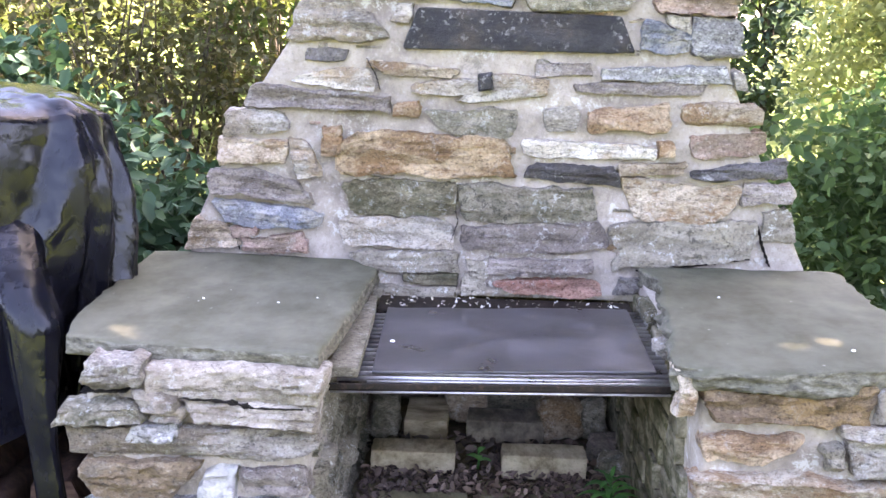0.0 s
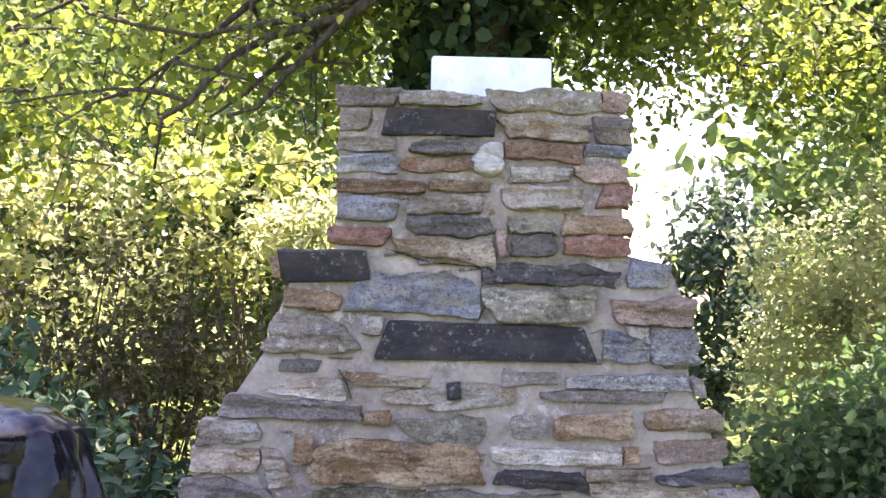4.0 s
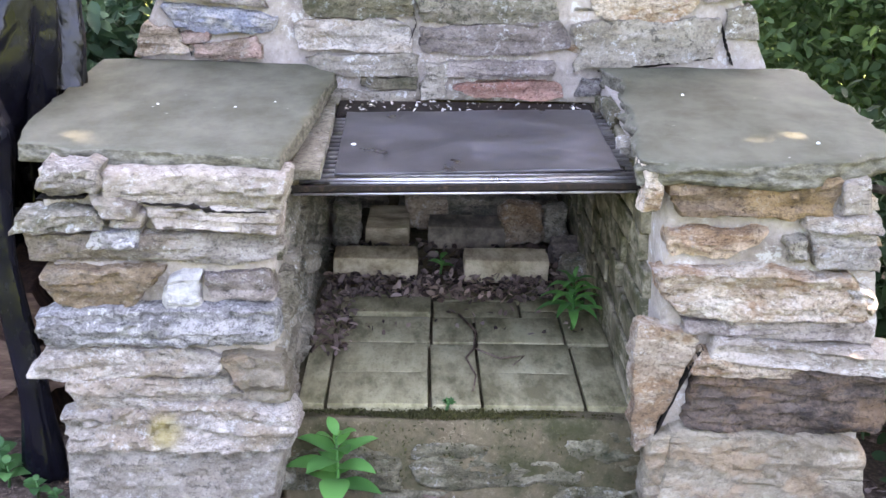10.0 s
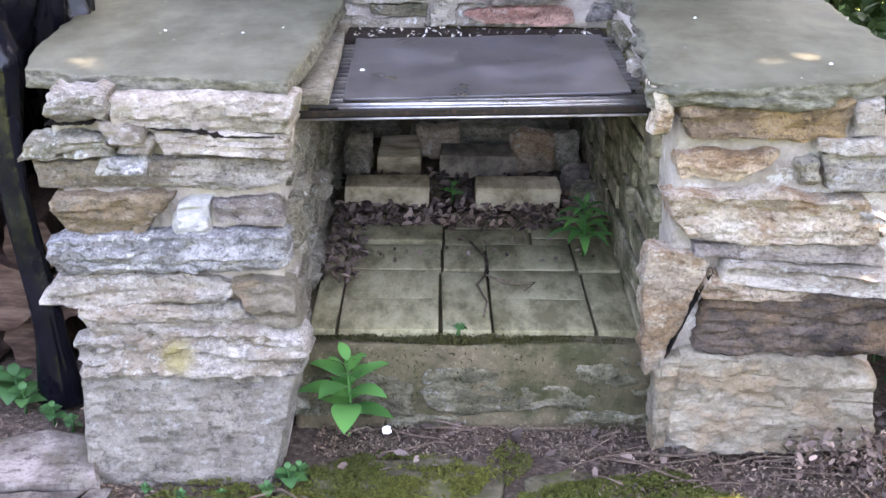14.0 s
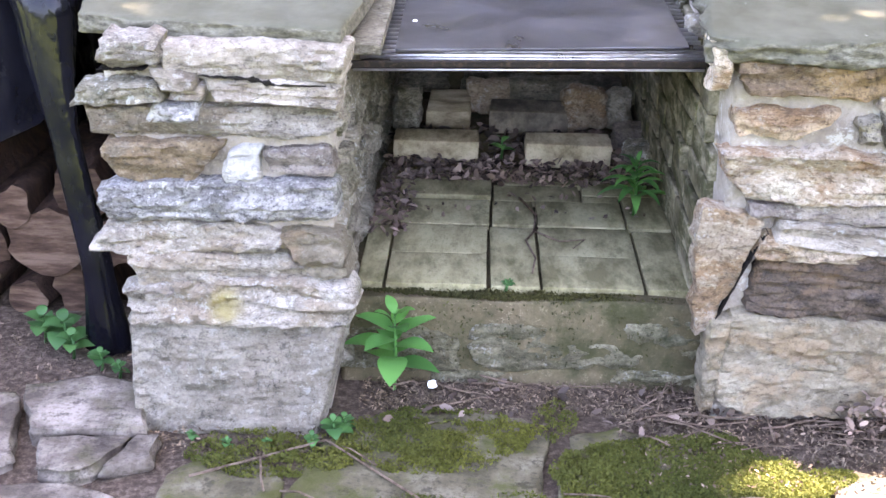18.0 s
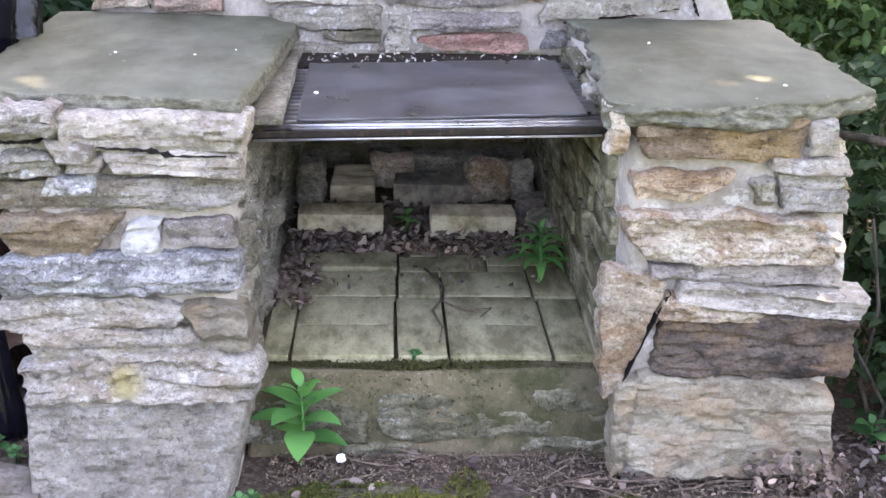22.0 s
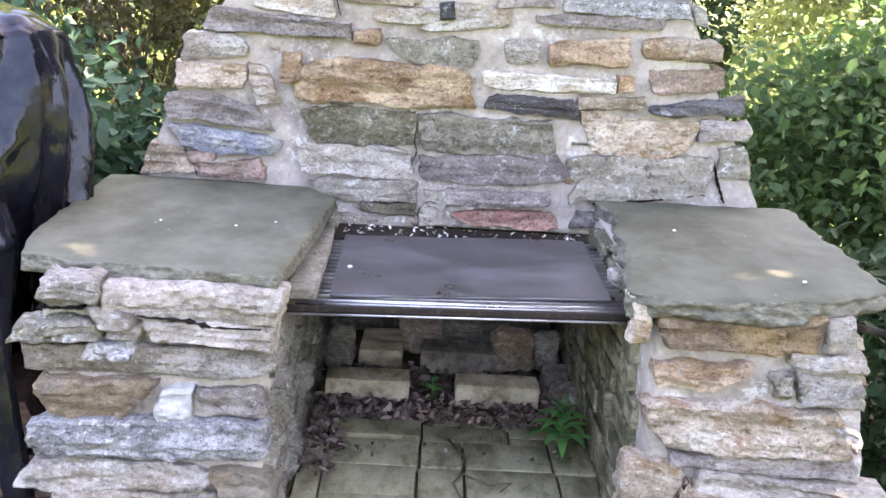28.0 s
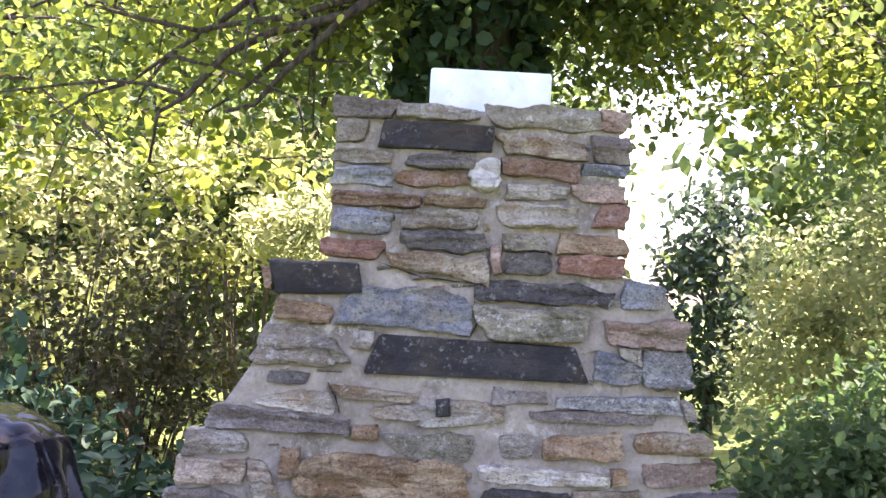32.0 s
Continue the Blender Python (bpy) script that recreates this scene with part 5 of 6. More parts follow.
shrub("shrub", "low dark ivy-like shrub beside the pier", (1.45, 3.3, 0.3), (0.34, 0.75, 0.42), 0.048, IVY, 240, 16, 0.08, 17, 9)
# PALE and LIME crowns below carry their sunlight in the leaf colour
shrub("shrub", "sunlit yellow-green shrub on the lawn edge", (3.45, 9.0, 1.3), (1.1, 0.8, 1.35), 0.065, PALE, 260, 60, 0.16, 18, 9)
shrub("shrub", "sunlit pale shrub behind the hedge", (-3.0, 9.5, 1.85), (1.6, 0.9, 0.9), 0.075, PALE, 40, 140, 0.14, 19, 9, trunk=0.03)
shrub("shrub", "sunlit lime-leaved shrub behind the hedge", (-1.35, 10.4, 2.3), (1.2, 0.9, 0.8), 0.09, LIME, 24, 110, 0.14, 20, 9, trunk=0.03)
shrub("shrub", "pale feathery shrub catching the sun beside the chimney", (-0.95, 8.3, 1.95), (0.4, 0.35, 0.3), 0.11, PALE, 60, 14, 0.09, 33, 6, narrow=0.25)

# added dark backing, so the gaps in the pale shrubs look shaded
shrub("shrub", "dark green shrub added as gap shade behind the pale shrubs", (-2.6, 11.4, 2.3), (2.4, 0.6, 1.1), 0.1, FERN, 300, 22, 0.17, 34, 8, trunk=0.03)
shrub("shrub", "shaded green shrub on the far edge of the lawn", (4.6, 10.6, 1.5), (1.5, 0.6, 1.6), 0.085, MID, 330, 22, 0.16, 35, 8, trunk=0.03)
bramble = shrub("shrub", "dark ivy and brambles crowding the pier", (1.4, 2.55, 0.2), (0.28, 0.3, 0.28), 0.042, IVY, 130, 16, 0.06, 27, 6)
for stem in ([(-0.33, 0.05, 0.9), (-0.27, 0.07, 0.84), (-0.2, 0.1, 0.76), (-0.12, 0.14, 0.6)], [(-0.22, 0.1, 0.95), (-0.21, 0.09, 0.66), (-0.22, 0.08, 0.4), (-0.2, 0.06, 0.02)], [(-0.36, -0.02, 0.26), (-0.3, -0.05, 0.16), (-0.27, -0.08, 0.1), (-0.3, -0.1, -0.01)], [(-0.3, 0.06, 0.5), (-0.27, 0.03, 0.3), (-0.3, 0.0, 0.12), (-0.26, -0.04, -0.01)]):
    part("stem", tube("stem", stem, [0.004, 0.0045, 0.005, 0.0055], BARK, 6), bramble, "bare brown bramble stem")
part("branch", tube("branch", [(-0.4, 0.1, 0.69), (-0.3, 0.06, 0.68), (-0.18, 0.05, 0.645), (0.0, 0.0, 0.63), (0.05, 0.02, 0.3), (0.02, 0.0, -0.02)], [0.009, 0.011, 0.013, 0.014, 0.014, 0.016], BARK, 8), bramble, "bare dead branch reaching to the pier")
tree("tree", "sunlit broadleaf tree behind the hedge", -5.5, 13.5, 7.5, (0, 0, 4.2), (3.2, 2.0, 3.2), 0.14, MID, 520, 18, 0.3, 21)
tree("tree", "leafy tree with pale sunlit foliage", -1.6, 15.5, 8.0, (0, 0, 4.6), (2.7, 1.8, 3.3), 0.15, MID, 520, 18, 0.3, 22)
tree("tree", "dark blue-green tree across the lawn", 3.5, 15.0, 3.2, (0, 0, 1.65), (0.75, 0.6, 1.6), 0.11, BLUE, 290, 14, 0.16, 23, girth=0.06)
tree("tree", "sunlit broadleaf tree by the lawn", 6.1, 13.2, 7.5, (0, 0, 3.9), (1.7, 1.6, 3.6), 0.13, MID, 520, 18, 0.26, 24)
tree("tree", "green broadleaf tree beside the lawn", 6.7, 9.6, 7.0, (0, 0, 4.0), (1.1, 1.2, 2.2), 0.1, MID, 420, 18, 0.22, 25)
# out-of-view tree, added to keep the sun off the fireplace
tree("tree", "added unseen tall tree whose crown shades the fireplace", 4.4, 6.3, 6.8, (-1.5, -1.8, 5.7), (2.3, 2.5, 0.9), 0.1, MID, 1900, 22, 0.22, 26, shell=0.1)

# out-of-view crown, added and placed to cut the light from overhead
tree("tree", "added unseen spreading tree whose boughs shade the clearing from above", -3.6, 1.2, 7.5, (6.2, 1.4, 6.0), (3.4, 3.6, 0.9), 0.2, MID, 700, 14, 0.35, 28, girth=0.2, shell=0.05)

# out-of-view tree, added to darken the right-hand cap and pier
tree("tree", "added unseen broadleaf tree shading the clearing from the side", 4.6, 1.6, 6.5, (-0.3, 0.4, 3.9), (1.7, 2.4, 2.4), 0.18, MID, 420, 16, 0.35, 29, girth=0.16)

for k, (x, y, h, r) in enumerate(((-9.0, 19.0, 9.0, 3.4), (-4.2, 20.0, 9.0, 3.2), (0.3, 21.0, 9.0, 2.6), (8.6, 18.5, 9.0, 2.9), (-12.0, 14.0, 8.0, 3.0))):
    tree("tree", "large broadleaf tree closing the far side of the lawn", x, y, h, (0, 0, h * 0.5), (r, 2.2, h * 0.48), 0.2, MID, 420, 16, 0.4, 100 + k, girth=0.25)

# far wood: a loose wall of crowns round the lawn, open to the sky beside the chimney
rng = np.random.default_rng(31)
far = []
for k in range(150):
    a = rng.uniform(-math.pi, math.pi)
    dist = rng.uniform(24, 34)
    cx, cy = dist * math.sin(a), dist * math.cos(a)
    if cy > 0 and 0.1 < cx / cy < 0.27:
        continue
    hgt = rng.uniform(6, 11) if cy > 0 else rng.uniform(3, 6)
    pts, _ = clump_points(rng, (cx, cy, hgt * 0.45), (2.6, 2.6, hgt * 0.5), 46, 9, 0.7, 0.3)
    far.append(pts)
thing("far_woods", "distant broadleaf wood round the lawn", "woods", kind="stuff", me=leaf_mesh("far_woods", np.concatenate(far), 0.62, MID, rng))

# ivy-clad trunk behind the chimney
ivy_tree = thing("ivy_tree", "tall trunk thickly clad in dark ivy behind the chimney", "tree", Matrix.Translation((0.15, 6.5, 0)))
part("trunk", tube("trunk", [(0, 0, -0.05), (0.02, 0, 1.5), (0.0, 0.02, 3.0), (0.05, 0, 4.6), (0.1, 0.05, 6.5)], [0.24, 0.21, 0.2, 0.18, 0.14], BARK, 12), ivy_tree)
rng = np.random.default_rng(41)
ang, zz = rng.uniform(0, 2 * np.pi, 9000), rng.uniform(0.1, 5.6, 9000)
rad = 0.25 + 0.12 * rng.uniform(0, 1, 9000) ** 0.7 + 0.06 * np.sin(zz * 3 + ang * 2)
part("ivy", leaf_mesh("ivy", np.stack([rad * np.cos(ang), rad * np.sin(ang), zz], 1), 0.085, IVY, rng, 0.7, 0.85), ivy_tree)


def bough(parent, start, tip, sag, girth, twigs, leaf, mat, seed, spread=0.14, per=9):
    """A drooping bough with side twigs and leaves along them."""
    rng = np.random.default_rng(seed)
    a, b = Vector(start), Vector(tip)
    line = [a.lerp(b, k) + Vector((0, 0, sag * math.sin(math.pi * k))) + 0.03 * Vector(rng.normal(size=3)) for k in np.linspace(0, 1, 9)]
    part("bough", tube("bough", line, [girth * (1 - 0.85 * k) for k in np.linspace(0, 1, 9)], BARK, 7), parent)
    pts = []
    for k in range(twigs):
        p = line[int(rng.integers(1, 9))]
        q = p + Vector((rng.normal() * 0.35, rng.normal() * 0.3, rng.normal() * 0.22 - 0.14))
        if k % 3 == 0:
            part("twig", tube("twig", [p, p.lerp(q, 0.5) + Vector((0, 0, 0.03)), q], [girth * 0.28, girth * 0.18, girth * 0.08], BARK, 5), parent)
        t = rng.uniform(0.2, 1.0, per)
        pts.append(np.array(p) + t[:, None] * np.array(q - p) + rng.normal(size=(per, 3)) * spread)
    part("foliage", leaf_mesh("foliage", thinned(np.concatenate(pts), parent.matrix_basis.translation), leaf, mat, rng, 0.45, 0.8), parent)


for k, (s, t) in enumerate([((0, 0, 3.5), (0.95, 0.4, 3.3)), ((0, 0, 3.9), (1.4, -0.1, 3.35)), ((0, 0, 3.7), (-0.8, 0.3, 3.1)), ((0, 0, 3.3), (0.7, 0.9, 3.25)), ((0, 0, 4.2), (1.3, 0.8, 3.7))]):
    bough(ivy_tree, s, t, 0.15, 0.022, 46, 0.06, MID, 90 + k, 0.18, 34)

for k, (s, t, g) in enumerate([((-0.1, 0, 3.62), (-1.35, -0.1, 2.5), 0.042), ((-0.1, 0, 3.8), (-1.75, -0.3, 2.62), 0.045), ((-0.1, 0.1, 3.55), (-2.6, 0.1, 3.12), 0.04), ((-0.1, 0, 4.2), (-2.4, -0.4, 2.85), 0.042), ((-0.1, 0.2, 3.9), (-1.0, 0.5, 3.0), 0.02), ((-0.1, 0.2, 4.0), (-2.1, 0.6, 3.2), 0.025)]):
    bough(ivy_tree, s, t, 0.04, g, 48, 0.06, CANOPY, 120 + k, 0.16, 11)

for line, g in (([(-0.36, -0.35, 3.22), (-0.64, -0.35, 3.02), (-1.04, -0.35, 2.90), (-1.26, -0.35, 2.78), (-1.45, -0.35, 2.55), (-1.59, -0.35, 2.46), (-1.62, -0.35, 2.20)], 0.03), ([(-0.42, -0.35, 3.22), (-0.67, -0.35, 3.00), (-0.81, -0.35, 2.85), (-0.97, -0.35, 2.69), (-1.10, -0.35, 2.53), (-1.26, -0.35, 2.48)], 0.026), ([(-0.59, -0.35, 3.12), (-0.93, -0.35, 2.99), (-1.21, -0.35, 2.94), (-1.41, -0.35, 2.89), (-1.73, -0.35, 2.94), (-2.00, -0.35, 3.00)], 0.022), ([(-1.45, -0.35, 2.55), (-1.63, -0.35, 2.60), (-1.83, -0.35, 2.61), (-2.11, -0.35, 2.57), (-2.40, -0.35, 2.52)], 0.012)):
    part("bough", tube("bough", line, [g * (1 - 0.12 * k) for k in range(len(line))], BARK, 8), ivy_tree)

maple = thing("maple_tree", "broadleaf tree with long low boughs over the hedge", "tree", Matrix.Translation((-4.6, 8.9, 0)))
part("trunk", tube("trunk", [(0, 0, -0.05), (0, 0.05, 1.6), (0.05, 0, 3.2), (0.1, 0, 5.5), (0.1, 0, 7.0)], [0.2, 0.17, 0.15, 0.1, 0.05], BARK, 10), maple)
for k, (s, t, sag, g) in enumerate([((0, 0, 3.6), (2.4, -1.6, 2.65), 0.35, 0.035), ((0, 0, 4.4), (3.0, -1.9, 3.3), 0.3, 0.04), ((0, 0, 3.1), (1.4, -1.8, 2.35), 0.2, 0.025), ((0.0, 0, 4.0), (0.3, -2.0, 3.1), 0.3, 0.03), ((0, 0, 3.4), (-1.2, -1.6, 2.7), 0.25, 0.028), ((0, 0, 5.0), (3.6, -1.0, 4.2), 0.2, 0.04), ((0, 0, 4.6), (1.4, -1.4, 3.6), 0.3, 0.03)]):
    bough(maple, s, (t[0] + 1.4, t[1] - 0.3, t[2]), sag, g, 44, 0.06, MID, 60 + k, 0.17, 20)
walnut = thing("walnut_tree", "tree with fine drooping boughs over the lawn edge", "tree", Matrix.Translation((3.9, 9.2, 0)))
part("trunk", tube("trunk", [(0, 0, -0.05), (0, 0.05, 1.6), (-0.05, 0, 3.2), (0.0, 0, 5.0), (0.1, 0, 6.5)], [0.17, 0.14, 0.12, 0.09, 0.05], BARK, 10), walnut)
for k, (s, t, sag, g) in enumerate([((0, 0, 4.2), (-2.6, -1.2, 3.3), 0.3, 0.03), ((0, 0, 3.8), (-1.5, -1.6, 3.0), 0.25, 0.025), ((0, 0, 4.6), (-1.0, -1.8, 3.5), 0.2, 0.03), ((0, 0, 3.6), (0.2, -2.2, 2.9), 0.25, 0.025), ((0, 0, 4.9), (-3.2, -0.6, 3.9), 0.3, 0.03), ((0, 0, 4.3), (-3.0, -1.6, 3.15), 0.35, 0.028), ((0, 0, 4.0), (-2.2, -2.0, 3.0), 0.3, 0.025), ((0, 0, 3.9), (-1.2, -2.4, 2.95), 0.3, 0.025), ((0, 0, 3.5), (-0.6, -2.4, 2.6), 0.25, 0.025), ((0, 0, 4.6), (-3.4, -1.2, 3.5), 0.3, 0.028), ((0, 0, 4.4), (-2.6, -1.8, 3.45), 0.3, 0.028), ((0, 0, 3.7), (-1.5, -1.0, 2.9), 0.25, 0.02)]):
    bough(walnut, s, t, sag, g, 60, 0.06, MID, 80 + k, 0.2, 19)

# low maple boughs in the lit leaf colour, for a sunlit cluster
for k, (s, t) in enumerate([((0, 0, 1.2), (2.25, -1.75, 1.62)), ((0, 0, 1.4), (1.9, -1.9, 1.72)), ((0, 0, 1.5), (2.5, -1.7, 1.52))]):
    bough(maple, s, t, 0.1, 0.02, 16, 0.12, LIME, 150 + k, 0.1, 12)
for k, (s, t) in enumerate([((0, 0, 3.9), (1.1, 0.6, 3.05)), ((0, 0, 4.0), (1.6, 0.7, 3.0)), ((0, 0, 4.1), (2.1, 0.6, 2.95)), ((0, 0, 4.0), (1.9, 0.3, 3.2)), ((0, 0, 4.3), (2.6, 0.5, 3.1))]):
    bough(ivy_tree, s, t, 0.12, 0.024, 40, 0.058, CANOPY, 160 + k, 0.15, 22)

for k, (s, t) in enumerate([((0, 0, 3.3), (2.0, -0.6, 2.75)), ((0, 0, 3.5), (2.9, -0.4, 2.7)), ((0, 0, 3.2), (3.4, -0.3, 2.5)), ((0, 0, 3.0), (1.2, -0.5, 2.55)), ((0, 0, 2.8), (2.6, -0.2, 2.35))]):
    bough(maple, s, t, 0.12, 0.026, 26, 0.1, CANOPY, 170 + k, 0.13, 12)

rng = np.random.default_rng(97)
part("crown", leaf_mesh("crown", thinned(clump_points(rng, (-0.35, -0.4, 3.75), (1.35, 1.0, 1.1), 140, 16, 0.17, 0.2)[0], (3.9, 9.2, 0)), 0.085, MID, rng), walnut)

# near-black strips that paint the shade inside open joints
JOINT_SHADE = bark_material("dark_joint_shade", (0.006, 0.005, 0.004), (0.02, 0.016, 0.013))


def crevice(parent, line, y, width, seed, depth=0.05):
    """A ragged, deep strip coloured like the shade in a joint, its front at y."""
    rng = random.Random(seed)
    pts, n = [], 40
    seg = np.linspace(0, len(line) - 1, n)
    xs, zs = np.interp(seg, range(len(line)), [p[0] for p in line]), np.interp(seg, range(len(line)), [p[1] for p in line])
    verts = []
    for k in range(n):
        t = Vector((xs[min(k + 1, n - 1)] - xs[max(k - 1, 0)], zs[min(k + 1, n - 1)] - zs[max(k - 1, 0)])).normalized()
        w = width * (0.2 + 0.8 * math.sin(math.pi * k / (n - 1))) * (0.55 + 0.9 * noise.noise(Vector((k * 0.3, 5.0, seed))) + rng.uniform(-0.15, 0.15))
        jog = 0.003 * noise.noise(Vector((k * 0.45, seed, 0)))
        x, z = xs[k] - t.y * jog, zs[k] + t.x * jog
        for side, back in ((-1, depth), (-1, 0.0), (1, 0.0), (1, depth)):
            verts.append((x - t.y * side * w / 2, y + back, z + t.x * side * w / 2))
    faces = [(4 * k + i, 4 * k + i + 1, 4 * k + i + 5, 4 * k + i + 4) for k in range(n - 1) for i in range(3)]
    part("open_joint", mesh_of("open_joint", verts, faces, JOINT_SHADE, False), parent)


crevice(left_pier, [(-0.544, 0.744), (-0.450, 0.740), (-0.395, 0.729), (-0.301, 0.730)], 2.262, 0.008, 1)
crevice(left_pier, [(-0.737, 0.752), (-0.643, 0.754)], 2.259, 0.005, 2)
crevice(right_pier, [(0.574, 0.445), (0.56, 0.42), (0.535, 0.360), (0.491, 0.248)], 2.289, 0.003, 5)
# dark strips for the shade in the chimney's open joints
crevice(chimney, [(0.468, 0.822), (0.607, 0.838), (0.775, 0.865)], 3.274, 0.004, 20)
crevice(chimney, [(0.789, 0.960), (0.807, 0.898), (0.830, 0.844)], 3.274, 0.011, 21)
crevice(chimney, [(-0.159, 1.711), (-0.043, 1.676), (0.133, 1.663)], 3.274, 0.005, 22)
crevice(chimney, [(0.107, 1.636), (0.122, 1.560), (0.101, 1.514)], 3.274, 0.004, 23)
crevice(chimney, [(-0.279, 1.376), (-0.254, 1.333), (-0.242, 1.294)], 3.274, 0.003, 24)
crevice(chimney, [(-0.652, 0.913), (-0.627, 0.874), (-0.620, 0.846)], 3.274, 0.003, 25)
crevice(chimney, [(-0.046, 1.022), (-0.022, 0.944), (-0.043, 0.881)], 3.274, 0.003, 26)
crevice(chimney, [(0.437, 1.502), (0.499, 1.486), (0.574, 1.454)], 3.274, 0.003, 28)


# ---- covered woodpile ----
def film_material():
    m, nt, b = material("black_plastic_film", 0.2, spec=0.25)
    v = coords(nt, (1, 1, 0.45), False)
    n = noise_tex(nt, v, 9.0, 5, 0.6)
    nt.links.new(ramp(nt, n, (0.4, (0.003, 0.003, 0.005)), (0.6, (0.008, 0.008, 0.012))), b.inputs["Base Color"])
    nt.links.new(ramp(nt, noise_tex(nt, v, 16.0, 6, 0.6), (0.42, 0.12), (0.62, 0.3)), b.inputs["Roughness"])
    bump(nt, b, noise_tex(nt, coords(nt, (1, 1, 0.22), False), 7.0, 3, 0.5), 0.26, 0.05, bump(nt, b, noise_tex(nt, coords(nt, (1, 1, 0.6), False), 30.0, 3, 0.55), 0.28, 0.01))
    return m


FILM = film_material()


def creases(x, y, z):
    """Distance from the nearest crease of crumpled film: 0 on a crease."""
    d = noise.voronoi(Vector((x, y, z)))[0]
    return d[1] - d[0]


def cover_mesh():
    """A loose sheet thrown over a heap: steep sides with gathered folds, a creased top and a raised hem towards the hearth."""
    na, nz = 260, 120
    verts = []
    for j in range(nz):
        v = j / (nz - 1)
        for i in range(na):
            a = 2 * math.pi * i / na
            ca, sa = math.cos(a), math.sin(a)
            open_side = max(0.0, math.cos(a + 1.2)) ** 9
            hem = 0.2 + 0.55 * open_side + 0.03 * math.sin(5 * a)
            bx, by = np.sign(ca) * abs(ca) ** 0.42, np.sign(sa) * abs(sa) ** 0.42
            swing = noise.noise(Vector((ca * 2.1, sa * 2.1, 0.3 + 0.5 * v)))
            if v < 0.25:
                s = v / 0.25
                z = 1.27 - 0.035 * s**10 + 0.02 * swing * s - 0.04 * s * max(0, -ca)
                r = s * 0.97
            else:
                s = (v - 0.25) / 0.75
                top = 1.235 + 0.02 * swing - 0.04 * max(0, -ca)
                z = top * (1 - s) + hem * s
                pleat = abs(((a * 2.2 + 0.7 * swing + 0.5 * s) % 1.0) - 0.5) * 2
                fine = abs(((a * 5.3 + 1.1 * swing - 0.4 * s) % 1.0) - 0.5) * 2
                r = 1 + 0.1 * math.sin(min(1, s * 1.6) * math.pi * 0.5) - 0.12 * max(0, s - 0.55) + 0.16 * swing * s + (0.045 * pleat + 0.018 * fine) * min(1, 0.35 + s)
            lap = ((a + 0.95 * v) * 1.1 + 0.25) % 1.0
            r += 0.17 * min(1.0, max(0.0, (v - 0.2) * 5)) * (lap / 0.12 if lap < 0.12 else (1 - lap) / 0.88)
            x, y = 0.315 * r * bx, 0.3 * r * by
            crush = 0.034 * min(creases(x * 3, y * 3, z * 1.7), 0.6) + 0.012 * min(creases(x * 11, y * 11, z * 7), 0.5)
            n = Vector((ca, sa, 0.2)) if v >= 0.25 else Vector((0, 0, 1))
            verts.append(tuple(Vector((x, y, z)) + n * crush))
    faces = [(j * na + i, (j + 1) * na + i, (j + 1) * na + (i + 1) % na, j * na + (i + 1) % na) for j in range(nz - 1) for i in range(na)]
    return mesh_of("plastic_cover", verts, faces, FILM)


cover = thing("plastic_cover", "glossy black plastic sheet draped over a woodpile", "plastic sheet", pose(-1.27, 2.98, 0.0, 0, 0, 0))
part("sheet", cover_mesh(), cover, "", pose(0, 0, 0, 0, 0, 30))


def gathered_strip(points, widths, seed):
    verts, na = [], 26
    for k, (p, w) in enumerate(zip(points, widths)):
        for i in range(na):
            a = 2 * math.pi * i / na
            r = w * (1 + 0.35 * noise.noise(Vector((math.cos(a) * 2.4, math.sin(a) * 2.4, seed + k * 0.12))))
            verts.append((p[0] + r * math.cos(a), p[1] + 0.6 * r * math.sin(a), p[2]))
    n = len(points)
    faces = [(k * na + i, k * na + (i + 1) % na, (k + 1) * na + (i + 1) % na, (k + 1) * na + i) for k in range(n - 1) for i in range(na)]
    return mesh_of("gathered_end", verts, faces, FILM)


ks = np.linspace(0, 1, 30)
part("gathered_end", gathered_strip([(0.335 + 0.06 * k - 0.02 * math.sin(5 * k) - 0.16 * max(0, 0.22 - k) / 0.22, -0.37 - 0.1 * k + 0.2 * (max(0, 0.22 - k) / 0.22) ** 1.5, 1.02 - 1.01 * k) for k in ks], [0.09 - 0.058 * min(1, k * 2.0) + 0.018 * max(0, k - 0.85) * 6 for k in ks], 3.0), cover, "twisted gathered end of the sheet hanging to the ground")
part("gathered_end", gathered_strip([(0.1 - 0.5 * k, -0.36 - 0.1 * k, 0.16 - 0.1 * k) for k in ks], [0.03] * 30, 8.0), cover)


def wood_end_material():
    m, nt, b = material("split_wood", 0.85, spec=0.15)
    v = coords(nt, (1, 5, 5))
    nt.links.new(ramp(nt, noise_tex(nt, v, 7.0, 6, 0.65), (0.36, (0.035, 0.02, 0.014)), (0.5, (0.085, 0.05, 0.034)), (0.64, (0.16, 0.105, 0.075))), b.inputs["Base Color"])
    bump(nt, b, noise_tex(nt, v, 12.0, 6, 0.7), 0.7, 0.01)
    return m


